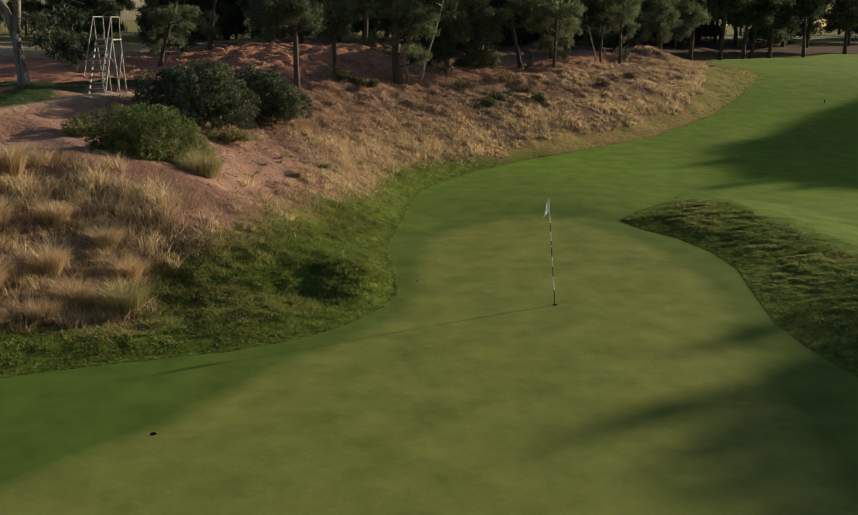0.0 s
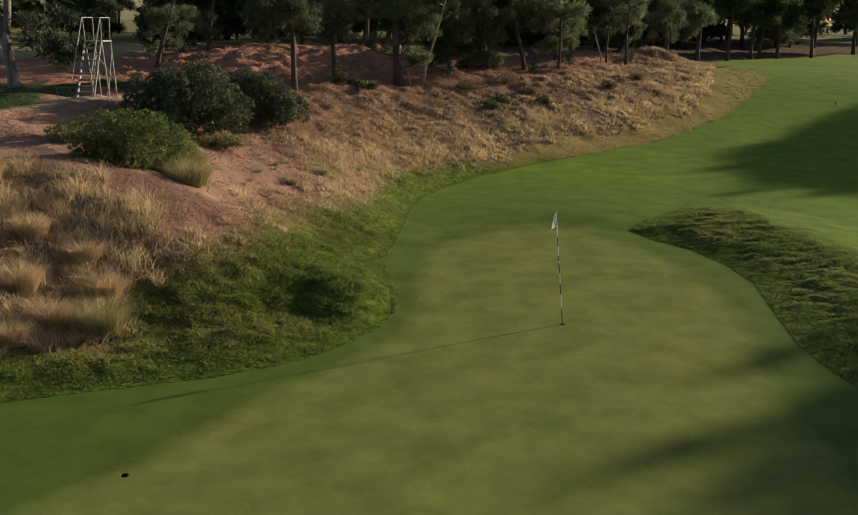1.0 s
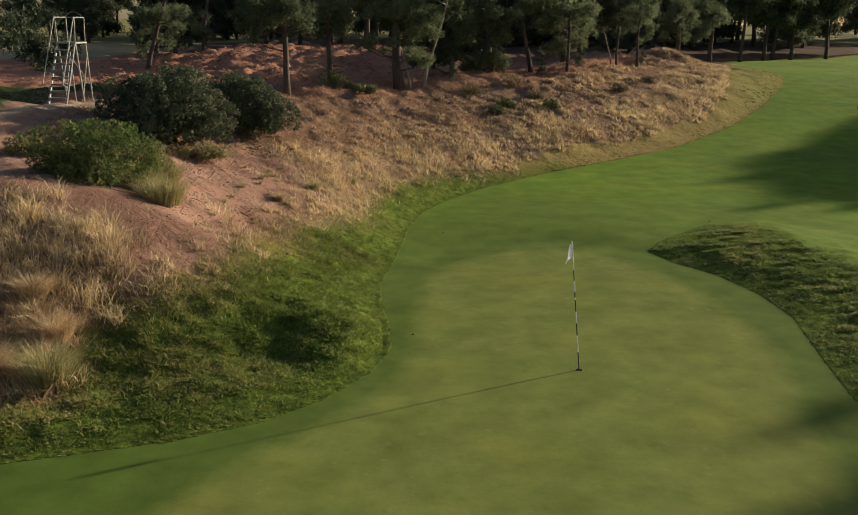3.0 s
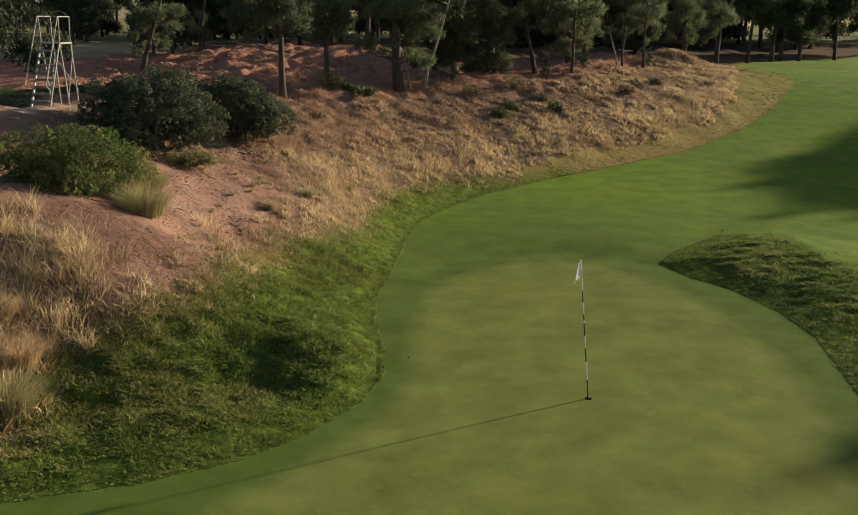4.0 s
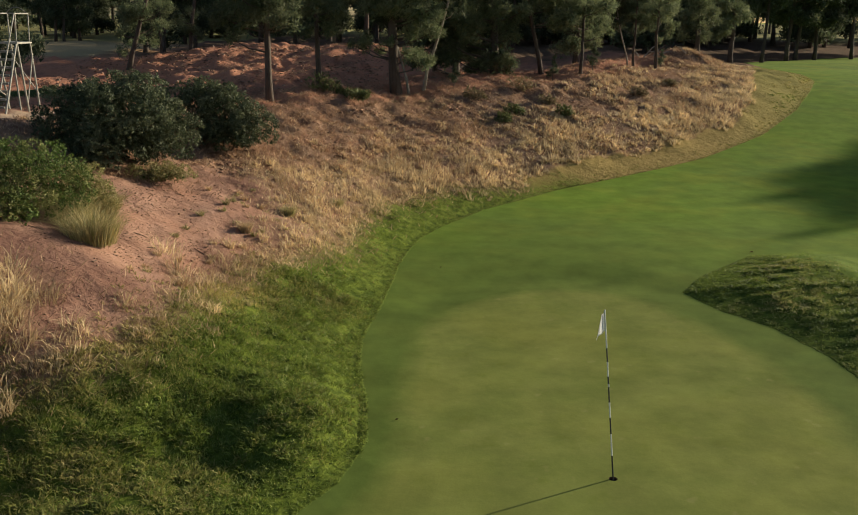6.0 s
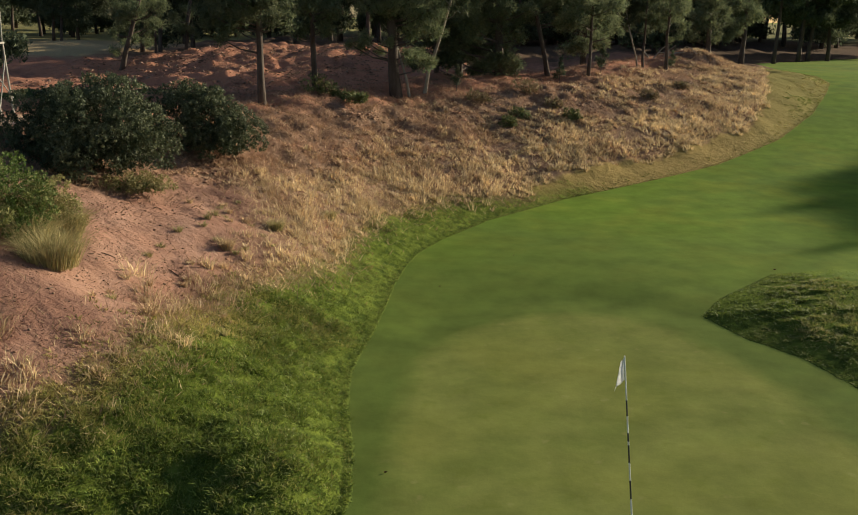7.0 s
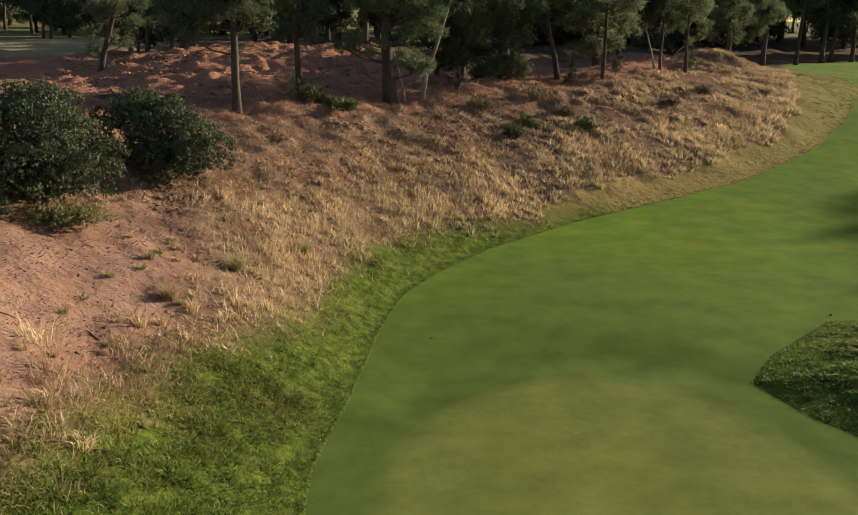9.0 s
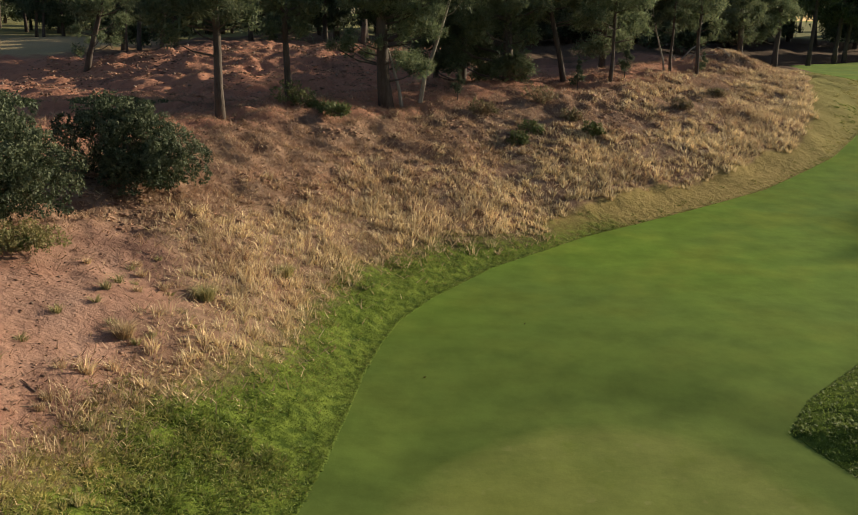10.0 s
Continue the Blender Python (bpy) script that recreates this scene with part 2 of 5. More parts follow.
def ground_material():
    m, nt, bsdf = material("ground", 0.95, 0.03)

    def attr(name):
        return node(nt, "Attribute", attribute_name=name).outputs["Fac"]
    fine, mid, big, huge = noise_at(nt, 38, 4, 0.7), noise_at(nt, 5.5, 4, 0.6), noise_at(nt, 0.9, 4, 0.6), noise_at(nt, 0.22, 3, 0.5)
    # mown turf
    fair = blend(nt, ramp(nt, big, 0.3, 0.7), rgb(0.124, 0.204, 0.026), rgb(0.158, 0.238, 0.032))
    fair = blend(nt, ramp(nt, huge, 0.4, 0.65, 0, 0.5), fair, rgb(0.108, 0.162, 0.040))
    fair = blend(nt, ramp(nt, noise_at(nt, 0.45, 3, 0.6), 0.48, 0.68, 0, 0.75), fair, rgb(0.168, 0.216, 0.030))
    fair = blend(nt, ramp(nt, attr("green_in"), -10, -0.6, 0, 0.85), fair, blend(nt, big, rgb(0.082, 0.118, 0.029), rgb(0.114, 0.147, 0.036)))
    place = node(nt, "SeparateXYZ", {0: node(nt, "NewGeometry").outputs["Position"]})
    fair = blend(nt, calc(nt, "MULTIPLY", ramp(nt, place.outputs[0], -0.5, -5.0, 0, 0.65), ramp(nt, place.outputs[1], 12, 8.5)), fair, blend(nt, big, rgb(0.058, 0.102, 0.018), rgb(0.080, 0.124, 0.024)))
    putt = blend(nt, ramp(nt, big, 0.32, 0.68), rgb(0.146, 0.176, 0.043), rgb(0.190, 0.212, 0.059))
    putt = blend(nt, ramp(nt, noise_at(nt, 2.1, 3, 0.6), 0.56, 0.72, 0, 0.45), putt, rgb(0.122, 0.150, 0.024))
    putt = blend(nt, ramp(nt, noise_at(nt, 0.33, 3, 0.55), 0.45, 0.68, 0, 0.6), putt, rgb(0.206, 0.214, 0.052))
    spots = ramp(nt, noise_at(nt, 3.4, 2, 0.5), 0.66, 0.74, 0, 0.35)
    putt = blend(nt, spots, putt, rgb(0.26, 0.25, 0.10))
    edge_wobble = calc(nt, "MULTIPLY", calc(nt, "SUBTRACT", mid, 0.5), 0.2)
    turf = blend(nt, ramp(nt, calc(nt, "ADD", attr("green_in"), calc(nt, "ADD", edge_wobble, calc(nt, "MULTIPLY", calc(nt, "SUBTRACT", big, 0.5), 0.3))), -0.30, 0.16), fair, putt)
    mottle = calc(nt, "MULTIPLY", ramp(nt, noise_at(nt, 1.3, 4, 0.6), 0.3, 0.7, 0.83, 1.17), ramp(nt, fine, 0.25, 0.75, 0.93, 1.07))
    turf = blend(nt, 1.0, turf, node(nt, "CombineColor", {0: mottle, 1: mottle, 2: mottle}).outputs[0], "MULTIPLY")
    # rough
    thatch = blend(nt, ramp(nt, mid, 0.35, 0.65), rgb(0.042, 0.066, 0.012), rgb(0.134, 0.172, 0.030))
    litter = blend(nt, ramp(nt, mid, 0.35, 0.65), rgb(0.185, 0.112, 0.080), rgb(0.32, 0.212, 0.148))
    litter = blend(nt, ramp(nt, big, 0.45, 0.7, 0, 0.7), litter, rgb(0.17, 0.085, 0.055))
    earth = blend(nt, ramp(nt, big, 0.3, 0.7), rgb(0.280, 0.150, 0.108), rgb(0.378, 0.232, 0.176))
    deep = node(nt, "SeparateXYZ", {0: node(nt, "NewGeometry").outputs["Position"]}).outputs[1]
    earth = blend(nt, ramp(nt, deep, 25, 29), earth, blend(nt, big, rgb(0.34, 0.145, 0.096), rgb(0.43, 0.225, 0.155)))
    earth = blend(nt, ramp(nt, mid, 0.54, 0.7, 0, 0.35), earth, rgb(0.20, 0.090, 0.058))
    earth = blend(nt, ramp(nt, noise_at(nt, 0.62, 5, 0.68), 0.5, 0.64, 0, 0.62), earth, rgb(0.150, 0.085, 0.068))
    earth = blend(nt, ramp(nt, fine, 0.58, 0.75, 0, 0.35), earth, rgb(0.16, 0.085, 0.055))
    # dark littered soil, with the tussocks' shade put into the colour
    earth = blend(nt, calc(nt, "MULTIPLY", attr("dark_soil_shade"), ramp(nt, mid, 0.3, 0.6, 0.5, 1.0)), earth, blend(nt, mid, rgb(0.13, 0.068, 0.054), rgb(0.22, 0.122, 0.094)))
    fringe = blend(nt, ramp(nt, mid, 0.35, 0.65), rgb(0.20, 0.15, 0.055), rgb(0.29, 0.215, 0.085))
    fringe = blend(nt, ramp(nt, node(nt, "SeparateXYZ", {0: node(nt, "NewGeometry").outputs["Position"]}).outputs[0], 13, 20), fringe, rgb(0.215, 0.19, 0.062))
    wob = calc(nt, "MULTIPLY", calc(nt, "SUBTRACT", mid, 0.5), 1.4)
    wild = blend(nt, ramp(nt, calc(nt, "ADD", attr("bare"), wob), -0.45, 0.35), litter, earth)
    wild = blend(nt, ramp(nt, calc(nt, "ADD", attr("fringe"), calc(nt, "MULTIPLY", wob, 0.5)), 0.3, 0.7), wild, fringe)
    wild = blend(nt, ramp(nt, calc(nt, "ADD", attr("lush"), wob), -0.4, 0.4), wild, thatch)
    wild = blend(nt, ramp(nt, calc(nt, "ADD", attr("tee"), edge_wobble), -0.1, 0.2), wild, rgb(0.046, 0.068, 0.026))
    wild = blend(nt, ramp(nt, calc(nt, "ADD", attr("track"), edge_wobble), -0.15, 0.15), wild, rgb(0.42, 0.31, 0.23))
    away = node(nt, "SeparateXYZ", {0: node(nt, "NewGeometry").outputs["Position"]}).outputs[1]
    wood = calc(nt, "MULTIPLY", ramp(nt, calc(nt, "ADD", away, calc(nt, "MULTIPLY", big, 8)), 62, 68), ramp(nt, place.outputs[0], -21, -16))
    field = calc(nt, "MULTIPLY", ramp(nt, calc(nt, "ADD", away, calc(nt, "MULTIPLY", big, 6)), 60, 66), ramp(nt, place.outputs[0], -16, -21))
    wild = blend(nt, field, wild, blend(nt, mid, rgb(0.30, 0.22, 0.12), rgb(0.46, 0.36, 0.21)))
    # needle litter under the wood, darkened to paint in the trees' shade
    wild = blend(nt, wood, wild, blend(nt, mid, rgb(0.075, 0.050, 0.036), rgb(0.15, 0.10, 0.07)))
    wild = blend(nt, ramp(nt, calc(nt, "ADD", away, calc(nt, "MULTIPLY", big, 12)), 98, 106), wild, blend(nt, big, rgb(0.17, 0.17, 0.07), rgb(0.28, 0.25, 0.12)))
    line = calc(nt, "MULTIPLY", calc(nt, "SUBTRACT", noise_at(nt, 14, 2), 0.5), 0.12)
    in_rough = ramp(nt, calc(nt, "ADD", attr("rough_in"), line), -0.015, 0.015)
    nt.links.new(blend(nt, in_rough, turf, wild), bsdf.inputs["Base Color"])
    relief = calc(nt, "MULTIPLY", calc(nt, "ADD", calc(nt, "MULTIPLY", fine, 0.2), mid), calc(nt, "ADD", calc(nt, "MULTIPLY", in_rough, 0.94), 0.06))
    b = node(nt, "Bump", {"Strength": 1.0, "Distance": 0.06, "Height": relief})
    nt.links.new(b.outputs[0], bsdf.inputs["Normal"])
    return m


GROUND = ground_material()
BLADE_GREEN = leafy("rough_grass_blades", (0.102, 0.160, 0.024), (0.204, 0.264, 0.048), (0.42, 0.345, 0.135), 0.6, 0.38)
BLADE_DRY = leafy("dry_grass_blades", (0.58, 0.44, 0.25), (0.80, 0.645, 0.40), (0.33, 0.205, 0.135), 0.6, 0.3)
BLADE_SEDGE = leafy("tussock_blades", (0.17, 0.20, 0.075), (0.36, 0.31, 0.15), (0.52, 0.42, 0.22), 0.6, 0.3)
NEEDLES = leafy("pine_needles", (0.078, 0.104, 0.058), (0.142, 0.168, 0.088), (0.20, 0.20, 0.11), 0.75, 0.4, 0.25, 0.15)
LITTER = leafy("bark_litter", (0.095, 0.058, 0.045), (0.18, 0.115, 0.088), (0.30, 0.20, 0.13), 0.9, 0.1)
# darker copy of the pine needles, with shade put into the colour
NEEDLES_SHADED = leafy("shaded_pine_needles", (0.042, 0.060, 0.036), (0.084, 0.104, 0.060), (0.13, 0.135, 0.075), 0.75, 0.3, 0.35, 0.2)
LEAVES_DARK = leafy("dark_shrub_leaves", (0.026, 0.040, 0.022), (0.062, 0.082, 0.042), (0.20, 0.22, 0.125), 0.65, 0.28, 0.0, 0.25)
LEAVES_BRIGHT = leafy("bramble_leaves", (0.048, 0.095, 0.021), (0.112, 0.170, 0.038), (0.28, 0.25, 0.11), 0.65, 0.3)
BARK = two_tone("pine_bark", (0.055, 0.042, 0.036), (0.130, 0.102, 0.088), 3.0, 0.9, 0.8, 9, 0.2, (1, 1, 0.25))
BARK_PALE = two_tone("pale_bark", (0.20, 0.165, 0.135), (0.42, 0.37, 0.32), 3.0, 0.9, 0.7, 9, 0.2, (1, 1, 0.25))
LEAVES_OLIVE = leafy("dull_olive_leaves", (0.060, 0.090, 0.030), (0.105, 0.135, 0.048), (0.20, 0.18, 0.08), 0.7, 0.25)
BARK_OLD = two_tone("furrowed_bark", (0.085, 0.070, 0.062), (0.38, 0.335, 0.30), 5.0, 0.95, 1.0, 16, 0.15, (1, 1, 0.2))
TWIG = two_tone("dry_twigs", (0.085, 0.058, 0.042), (0.20, 0.145, 0.105), 4, 0.9, 0.3)
STEEL = two_tone("galvanised_steel", (0.21, 0.205, 0.185), (0.34, 0.33, 0.30), 6, 0.6, 0.15, 30, 0.4, metal=0.2)
STEEL_DARK = two_tone("worn_steel_treads", (0.14, 0.13, 0.115), (0.26, 0.245, 0.22), 6, 0.6, 0.2, 40, 0.4, metal=0.3)
TAPE = two_tone("white_tape", (0.62, 0.60, 0.55), (0.78, 0.76, 0.70), 8, 0.6)
POLE_WHITE = two_tone("white_fibreglass", (0.66, 0.66, 0.60), (0.78, 0.78, 0.72), 9, 0.45, spec=0.5)
POLE_BLACK = two_tone("black_fibreglass", (0.018, 0.018, 0.018), (0.04, 0.04, 0.038), 9, 0.45, spec=0.5)
CLOTH = two_tone("white_flag_cloth", (0.74, 0.75, 0.78), (0.84, 0.85, 0.87), 12, 0.85, 0.2, 60)
LEAF_BROWN = two_tone("brown_leaf", (0.10, 0.065, 0.03), (0.19, 0.125, 0.06), 20, 0.8)
CUP = two_tone("dark_cup", (0.010, 0.010, 0.009), (0.02, 0.018, 0.015), 20, 0.9)
CLOD = two_tone("earth_clods", (0.15, 0.082, 0.058), (0.38, 0.235, 0.165), 2.5, 0.95, 0.4, 30, 0.1, island=0.55)
STONE = two_tone("pale_stones", (0.17, 0.10, 0.07), (0.36, 0.26, 0.20), 5, 0.9, 0.3, island=0.35)


# ---- building helpers ----
def link_mesh(name, verts, tris, mat, parent=None, label="", dry=None, smooth=False):
    """A mesh object from arrays of corners and triangles."""
    me = bpy.data.meshes.new(name)
    verts, tris = np.asarray(verts, np.float32), np.asarray(tris, np.int32)
    me.vertices.add(len(verts)), me.loops.add(tris.size), me.polygons.add(len(tris))
    me.vertices.foreach_set("co", verts.ravel())
    me.loops.foreach_set("vertex_index", tris.ravel())
    me.polygons.foreach_set("loop_start", np.arange(0, tris.size, tris.shape[1], dtype=np.int32))
    if smooth:
        me.polygons.foreach_set("use_smooth", np.ones(len(tris), bool))
    if dry is not None:
        me.attributes.new("dry", "FLOAT", "POINT").data.foreach_set("value", np.asarray(dry, np.float32))
    me.materials.append(mat)
    me.update(calc_edges=True)
    ob = new(name, me)
    if parent:
        ob.parent = parent
    if label:
        ob["label"] = label
    return ob


def part(name, bm, mat, parent=None, label="", smooth=False):
    me = bpy.data.meshes.new(name)
    bm.normal_update()
    bm.to_mesh(me)
    bm.free()
    me.materials.append(mat)
    if smooth:
        me.polygons.foreach_set("use_smooth", np.ones(len(me.polygons), bool))
    ob = new(name, me)
    if parent:
        ob.parent = parent
    if label:
        ob["label"] = label
    return ob


def tube(bm, points, radii, sides=8, cap=True):
    """A round, tapering tube along the points."""
    pts = [Vector(p) for p in points]
    rings = []
    side = None
    for i, p in enumerate(pts):
        d = (pts[min(i + 1, len(pts) - 1)] - pts[max(i - 1, 0)]).normalized()
        if side is None:
            side = d.orthogonal().normalized()
        side = (side - d * side.dot(d)).normalized()
        up = d.cross(side)
        r = radii[i] if isinstance(radii, (list, tuple)) else radii
        rings.append([bm.verts.new(p + (side * math.cos(a) + up * math.sin(a)) * r) for a in (2 * math.pi * k / sides for k in range(sides))])
    for a, b in zip(rings, rings[1:]):
        for k in range(sides):
            bm.faces.new((a[k], a[(k + 1) % sides], b[(k + 1) % sides], b[k]))
    if cap:
        bm.faces.new(rings[0][::-1])
        bm.faces.new(rings[-1])


def thing(name, where, label, category, group="", turn=0.0, scale=1.0):
    ob = new(name)
    ob.matrix_basis = pose(*where, 0, 0, turn) @ Matrix.Scale(scale, 4)
    return tagged(ob, label, category, group)


def blades(rng, roots, length, width, lean, bend=0.6, heading=None):
    """Curved grass blades, three triangles each: corners and triangles."""
    n = len(roots)
    ang = rng.uniform(0, 2 * np.pi, n) if heading is None else heading
    out = np.stack([np.cos(ang), np.sin(ang), np.zeros(n)], 1)
    face = rng.uniform(0, 2 * np.pi, n)
    side = np.stack([np.cos(face), np.sin(face), np.zeros(n)], 1) * (width * 0.5)[:, None]
    up = np.array([0, 0, 1.0])
    mid = roots + (out * (lean * length * 0.45)[:, None]) + up * (length * 0.6)[:, None]
    tip = roots + (out * (lean * length * (0.6 + bend))[:, None]) + up * (length * (1.0 - 0.3 * bend * lean))[:, None]
    v = np.stack([roots - side, roots + side, mid - side * 0.8, mid + side * 0.8, tip], 1).reshape(-1, 3)
    k = (np.arange(n) * 5)[:, None, None]
    t = (k + np.array([[0, 1, 3], [0, 3, 2], [2, 3, 4]])[None]).reshape(-1, 3)
    return v, t


def spears(rng, roots, length, width, lean):
    """Short blades of one triangle each."""
    n = len(roots)
    ang, face = rng.uniform(0, 2 * np.pi, n), rng.uniform(0, 2 * np.pi, n)
    side = np.stack([np.cos(face), np.sin(face), np.zeros(n)], 1) * (width * 0.5)[:, None]
    tip = roots + np.stack([np.cos(ang) * lean * length, np.sin(ang) * lean * length, length], 1)
    v = np.stack([roots - side, roots + side, tip], 1).reshape(-1, 3)
    return v, np.arange(3 * n).reshape(-1, 3)


def scatter(rng, x0, x1, y0, y1, per_m2):
    n = int((x1 - x0) * (y1 - y0) * per_m2)
    return rng.uniform(x0, x1, n), rng.uniform(y0, y1, n)


def smooth_step(v, a, b):
    k = np.clip((v - a) / (b - a), 0, 1)
    return k * k * (3 - 2 * k)


# ---- ground ----
def bare_weight(x, y):
    """Signed measure of bare earth: positive where no grass grows."""
    d = signed(LEFT_EDGE, x, y)
    back = np.minimum((d - 7.6) * 0.5, 1.5) * (y > 24) - 3.0 * (y <= 24)
    far_left = np.minimum((-9.2 - x) * 0.6, 1.5) * smooth_step(y, 18, 21) - 3.0 * (1 - smooth_step(y, 18, 21))
    return np.maximum(np.maximum(signed(BARE, x, y), back), far_left)


def dark_soil_shade_weight(x, y):
    """Darker, litter-covered earth below the bramble and at the foot of the bare slope, with tussock shade painted in.
    """
    k = 0.9 * bump(x, y, -6.4, 15.4, 1.7, 0.9) + 0.9 * bump(x, y, -4.9, 13.7, 1.1, 0.8) + 0.7 * bump(x, y, -3.3, 17.6, 0.5, 2.0) + 0.6 * bump(x, y, -3.6, 23.2, 0.9, 0.8)
    return np.clip(k * (0.5 + grain(x, y, 0.7, 81)), 0, 0.95)


def fringe_weight(x, y):
    """Short straw-coloured strip along the far fairway."""
    d = signed(LEFT_EDGE, x, y)
    wide = 1.25 + 1.9 * smooth_step(x, 14, 21) + 0.7 * (grain(x, y, 1.6, 51) - 0.5)
    return smooth_step(y, 28.5, 31.5) * smooth_step(x, 2.5, 5) * (1 - smooth_step(d, wide - 0.5, wide + 0.6)) * (y < 60)


def axis(lo, hi, step, far, fine):
    """Grid lines: close within the fine stretch, wider on either side, wider still towards the horizon."""
    core = list(np.arange(lo, fine[0], step)) + list(np.arange(fine[0], fine[1], step / 2)) + list(np.arange(fine[1], hi + step / 2, step))
    a, b, s = [], [], step
    x, y = lo, core[-1]
    while x > -far or y < far:
        s *= 1.28
        x, y = x - s, y + s
        a.append(x), b.append(y)
    return np.array(a[::-1] + core + b)


HOLES = [(2.5, 11.6), (-4.17, 5.87)]
HOLE_R, HOLE_SIDES = 0.056, 24


def build_ground():
    xs, ys = axis(-18, 30, 0.22, 1500, (-9.2, 10.6)), axis(-9, 66, 0.22, 1500, (8.6, 40.06))
    gx, gy = np.meshgrid(xs, ys)
    x, y = gx.ravel(), gy.ravel()
    w, n = len(xs), len(ys)
    j, i = np.meshgrid(np.arange(n - 1), np.arange(w - 1), indexing="ij")
    keep = np.ones(i.shape, bool)
    extra = []
    for hx, hy in HOLES:
        ci, cj = int(np.searchsorted(xs, hx)) - 1, int(np.searchsorted(ys, hy)) - 1
        keep[cj - 1 : cj + 2, ci - 1 : ci + 2] = False
        # triangles between the rim of the removed cells and the round hole
        rim = [(a, b) for b in range(cj - 1, cj + 3) for a in range(ci - 1, ci + 3) if a in (ci - 1, ci + 2) or b in (cj - 1, cj + 2)]
        outer = sorted((math.atan2(ys[b] - hy, xs[a] - hx), b * w + a) for a, b in rim)
        start = len(x)
        angles = [-math.pi + 2 * math.pi * (k + 0.5) / HOLE_SIDES for k in range(HOLE_SIDES)]
        x = np.append(x, [hx + HOLE_R * math.cos(a) for a in angles])
        y = np.append(y, [hy + HOLE_R * math.sin(a) for a in angles])
        o, q = 0, 0
        while o < len(outer) or q < HOLE_SIDES:
            next_o = outer[(o + 1) % len(outer)][0] + (2 * math.pi if o + 1 >= len(outer) else 0)
            next_q = angles[(q + 1) % HOLE_SIDES] + (2 * math.pi if q + 1 >= HOLE_SIDES else 0)
            here, inner = outer[o % len(outer)][1], start + q % HOLE_SIDES
            if q >= HOLE_SIDES or (o < len(outer) and next_o < next_q):
                extra.append((here, outer[(o + 1) % len(outer)][1], inner))
                o += 1
            else:
                extra.append((here, start + (q + 1) % HOLE_SIDES, inner))
                q += 1
    q = (j * w + i)[keep]
    faces = np.concatenate([np.stack([q, q + 1, q + w + 1], 1), np.stack([q, q + w + 1, q + w], 1), np.array(extra)])
    ob = link_mesh("ground", np.stack([x, y, height(x, y)], 1), faces, GROUND, smooth=True)
    d, r = signed(LEFT_EDGE, x, y), signed(TONGUE, x, y)
    lush = np.maximum(signed(ROUGH_GREEN, x, y), np.where(r > -0.3, 1.0, -3))
    for name, values in (("rough_in", np.maximum(d, np.minimum(r, tongue_crest(y) + 0.5 + 0.5 * (grain(x, y, 0.7, 61) - 0.5) - x))), ("green_in", signed(GREEN, x, y)), ("lush", lush), ("bare", bare_weight(x, y)),
                         ("fringe", fringe_weight(x, y)), ("dark_soil_shade", dark_soil_shade_weight(x, y)), ("tee", np.maximum(signed(TEE, x, y), signed(DELL, x, y))), ("track", signed(TRACK, x, y))):
        ob.data.attributes.new(name, "FLOAT", "POINT").data.foreach_set("value", np.clip(values, -12, 12).astype(np.float32))
    return tagged(ob, "golf ground with mown turf, grassy rough and red earth", "ground", kind="structure")


build_ground()


# ---- grass ----
def build_rough_grass():
    rng = np.random.default_rng(5)
    for x0, x1, y0, y1, per, poly in ((-11, 1.5, 7, 18, 1500, LEFT_EDGE), (-4, 7, 18, 32, 1300, LEFT_EDGE), (5.5, 15, 4, 24, 1300, TONGUE)):
        x, y = scatter(rng, x0, x1, y0, y1, per)
        into = signed(poly, x, y)
        keep = into > rng.uniform(-0.02, 0.03, len(x))
        if poly is LEFT_EDGE:
            keep &= signed(ROUGH_GREEN, x, y) > rng.normal(0, 0.35, len(x))
        else:
            keep &= x < tongue_crest(y) + 0.3 + rng.exponential(0.9, len(x))
        keep &= grain(x, y, 0.35, 11) > rng.uniform(0.0, 0.55, len(x))
        x, y, into = x[keep], y[keep], into[keep]
        n = len(x)
        deep = smooth_step(into, 0.5, 3.0) if poly is LEFT_EDGE else 0.15 * np.ones(n)
        length = (0.038 + 0.05 * deep * grain(x, y, 0.8, 12)) * rng.uniform(0.6, 1.4, n)
        width = rng.uniform(0.007, 0.013, n) * (1 + 0.6 * (y > 18))
        v, t = spears(rng, np.stack([x, y, height(x, y) - 0.02], 1), length, width, rng.uniform(0.2, 1.0, n))
        dry = np.clip(grain(x, y, 1.6, 13) * 0.9 - 0.35 + 0.5 * (1 - smooth_step(signed(ROUGH_GREEN, x, y), -0.1, 1.2) if poly is LEFT_EDGE else 0) + rng.normal(0, 0.1, n), 0, 0.9)
        ob = link_mesh("rough_grass", v, t, BLADE_GREEN, dry=np.repeat(dry, 3))
        tagged(ob, "short green rough grass with straw tips on the banks", "grass", kind="stuff")


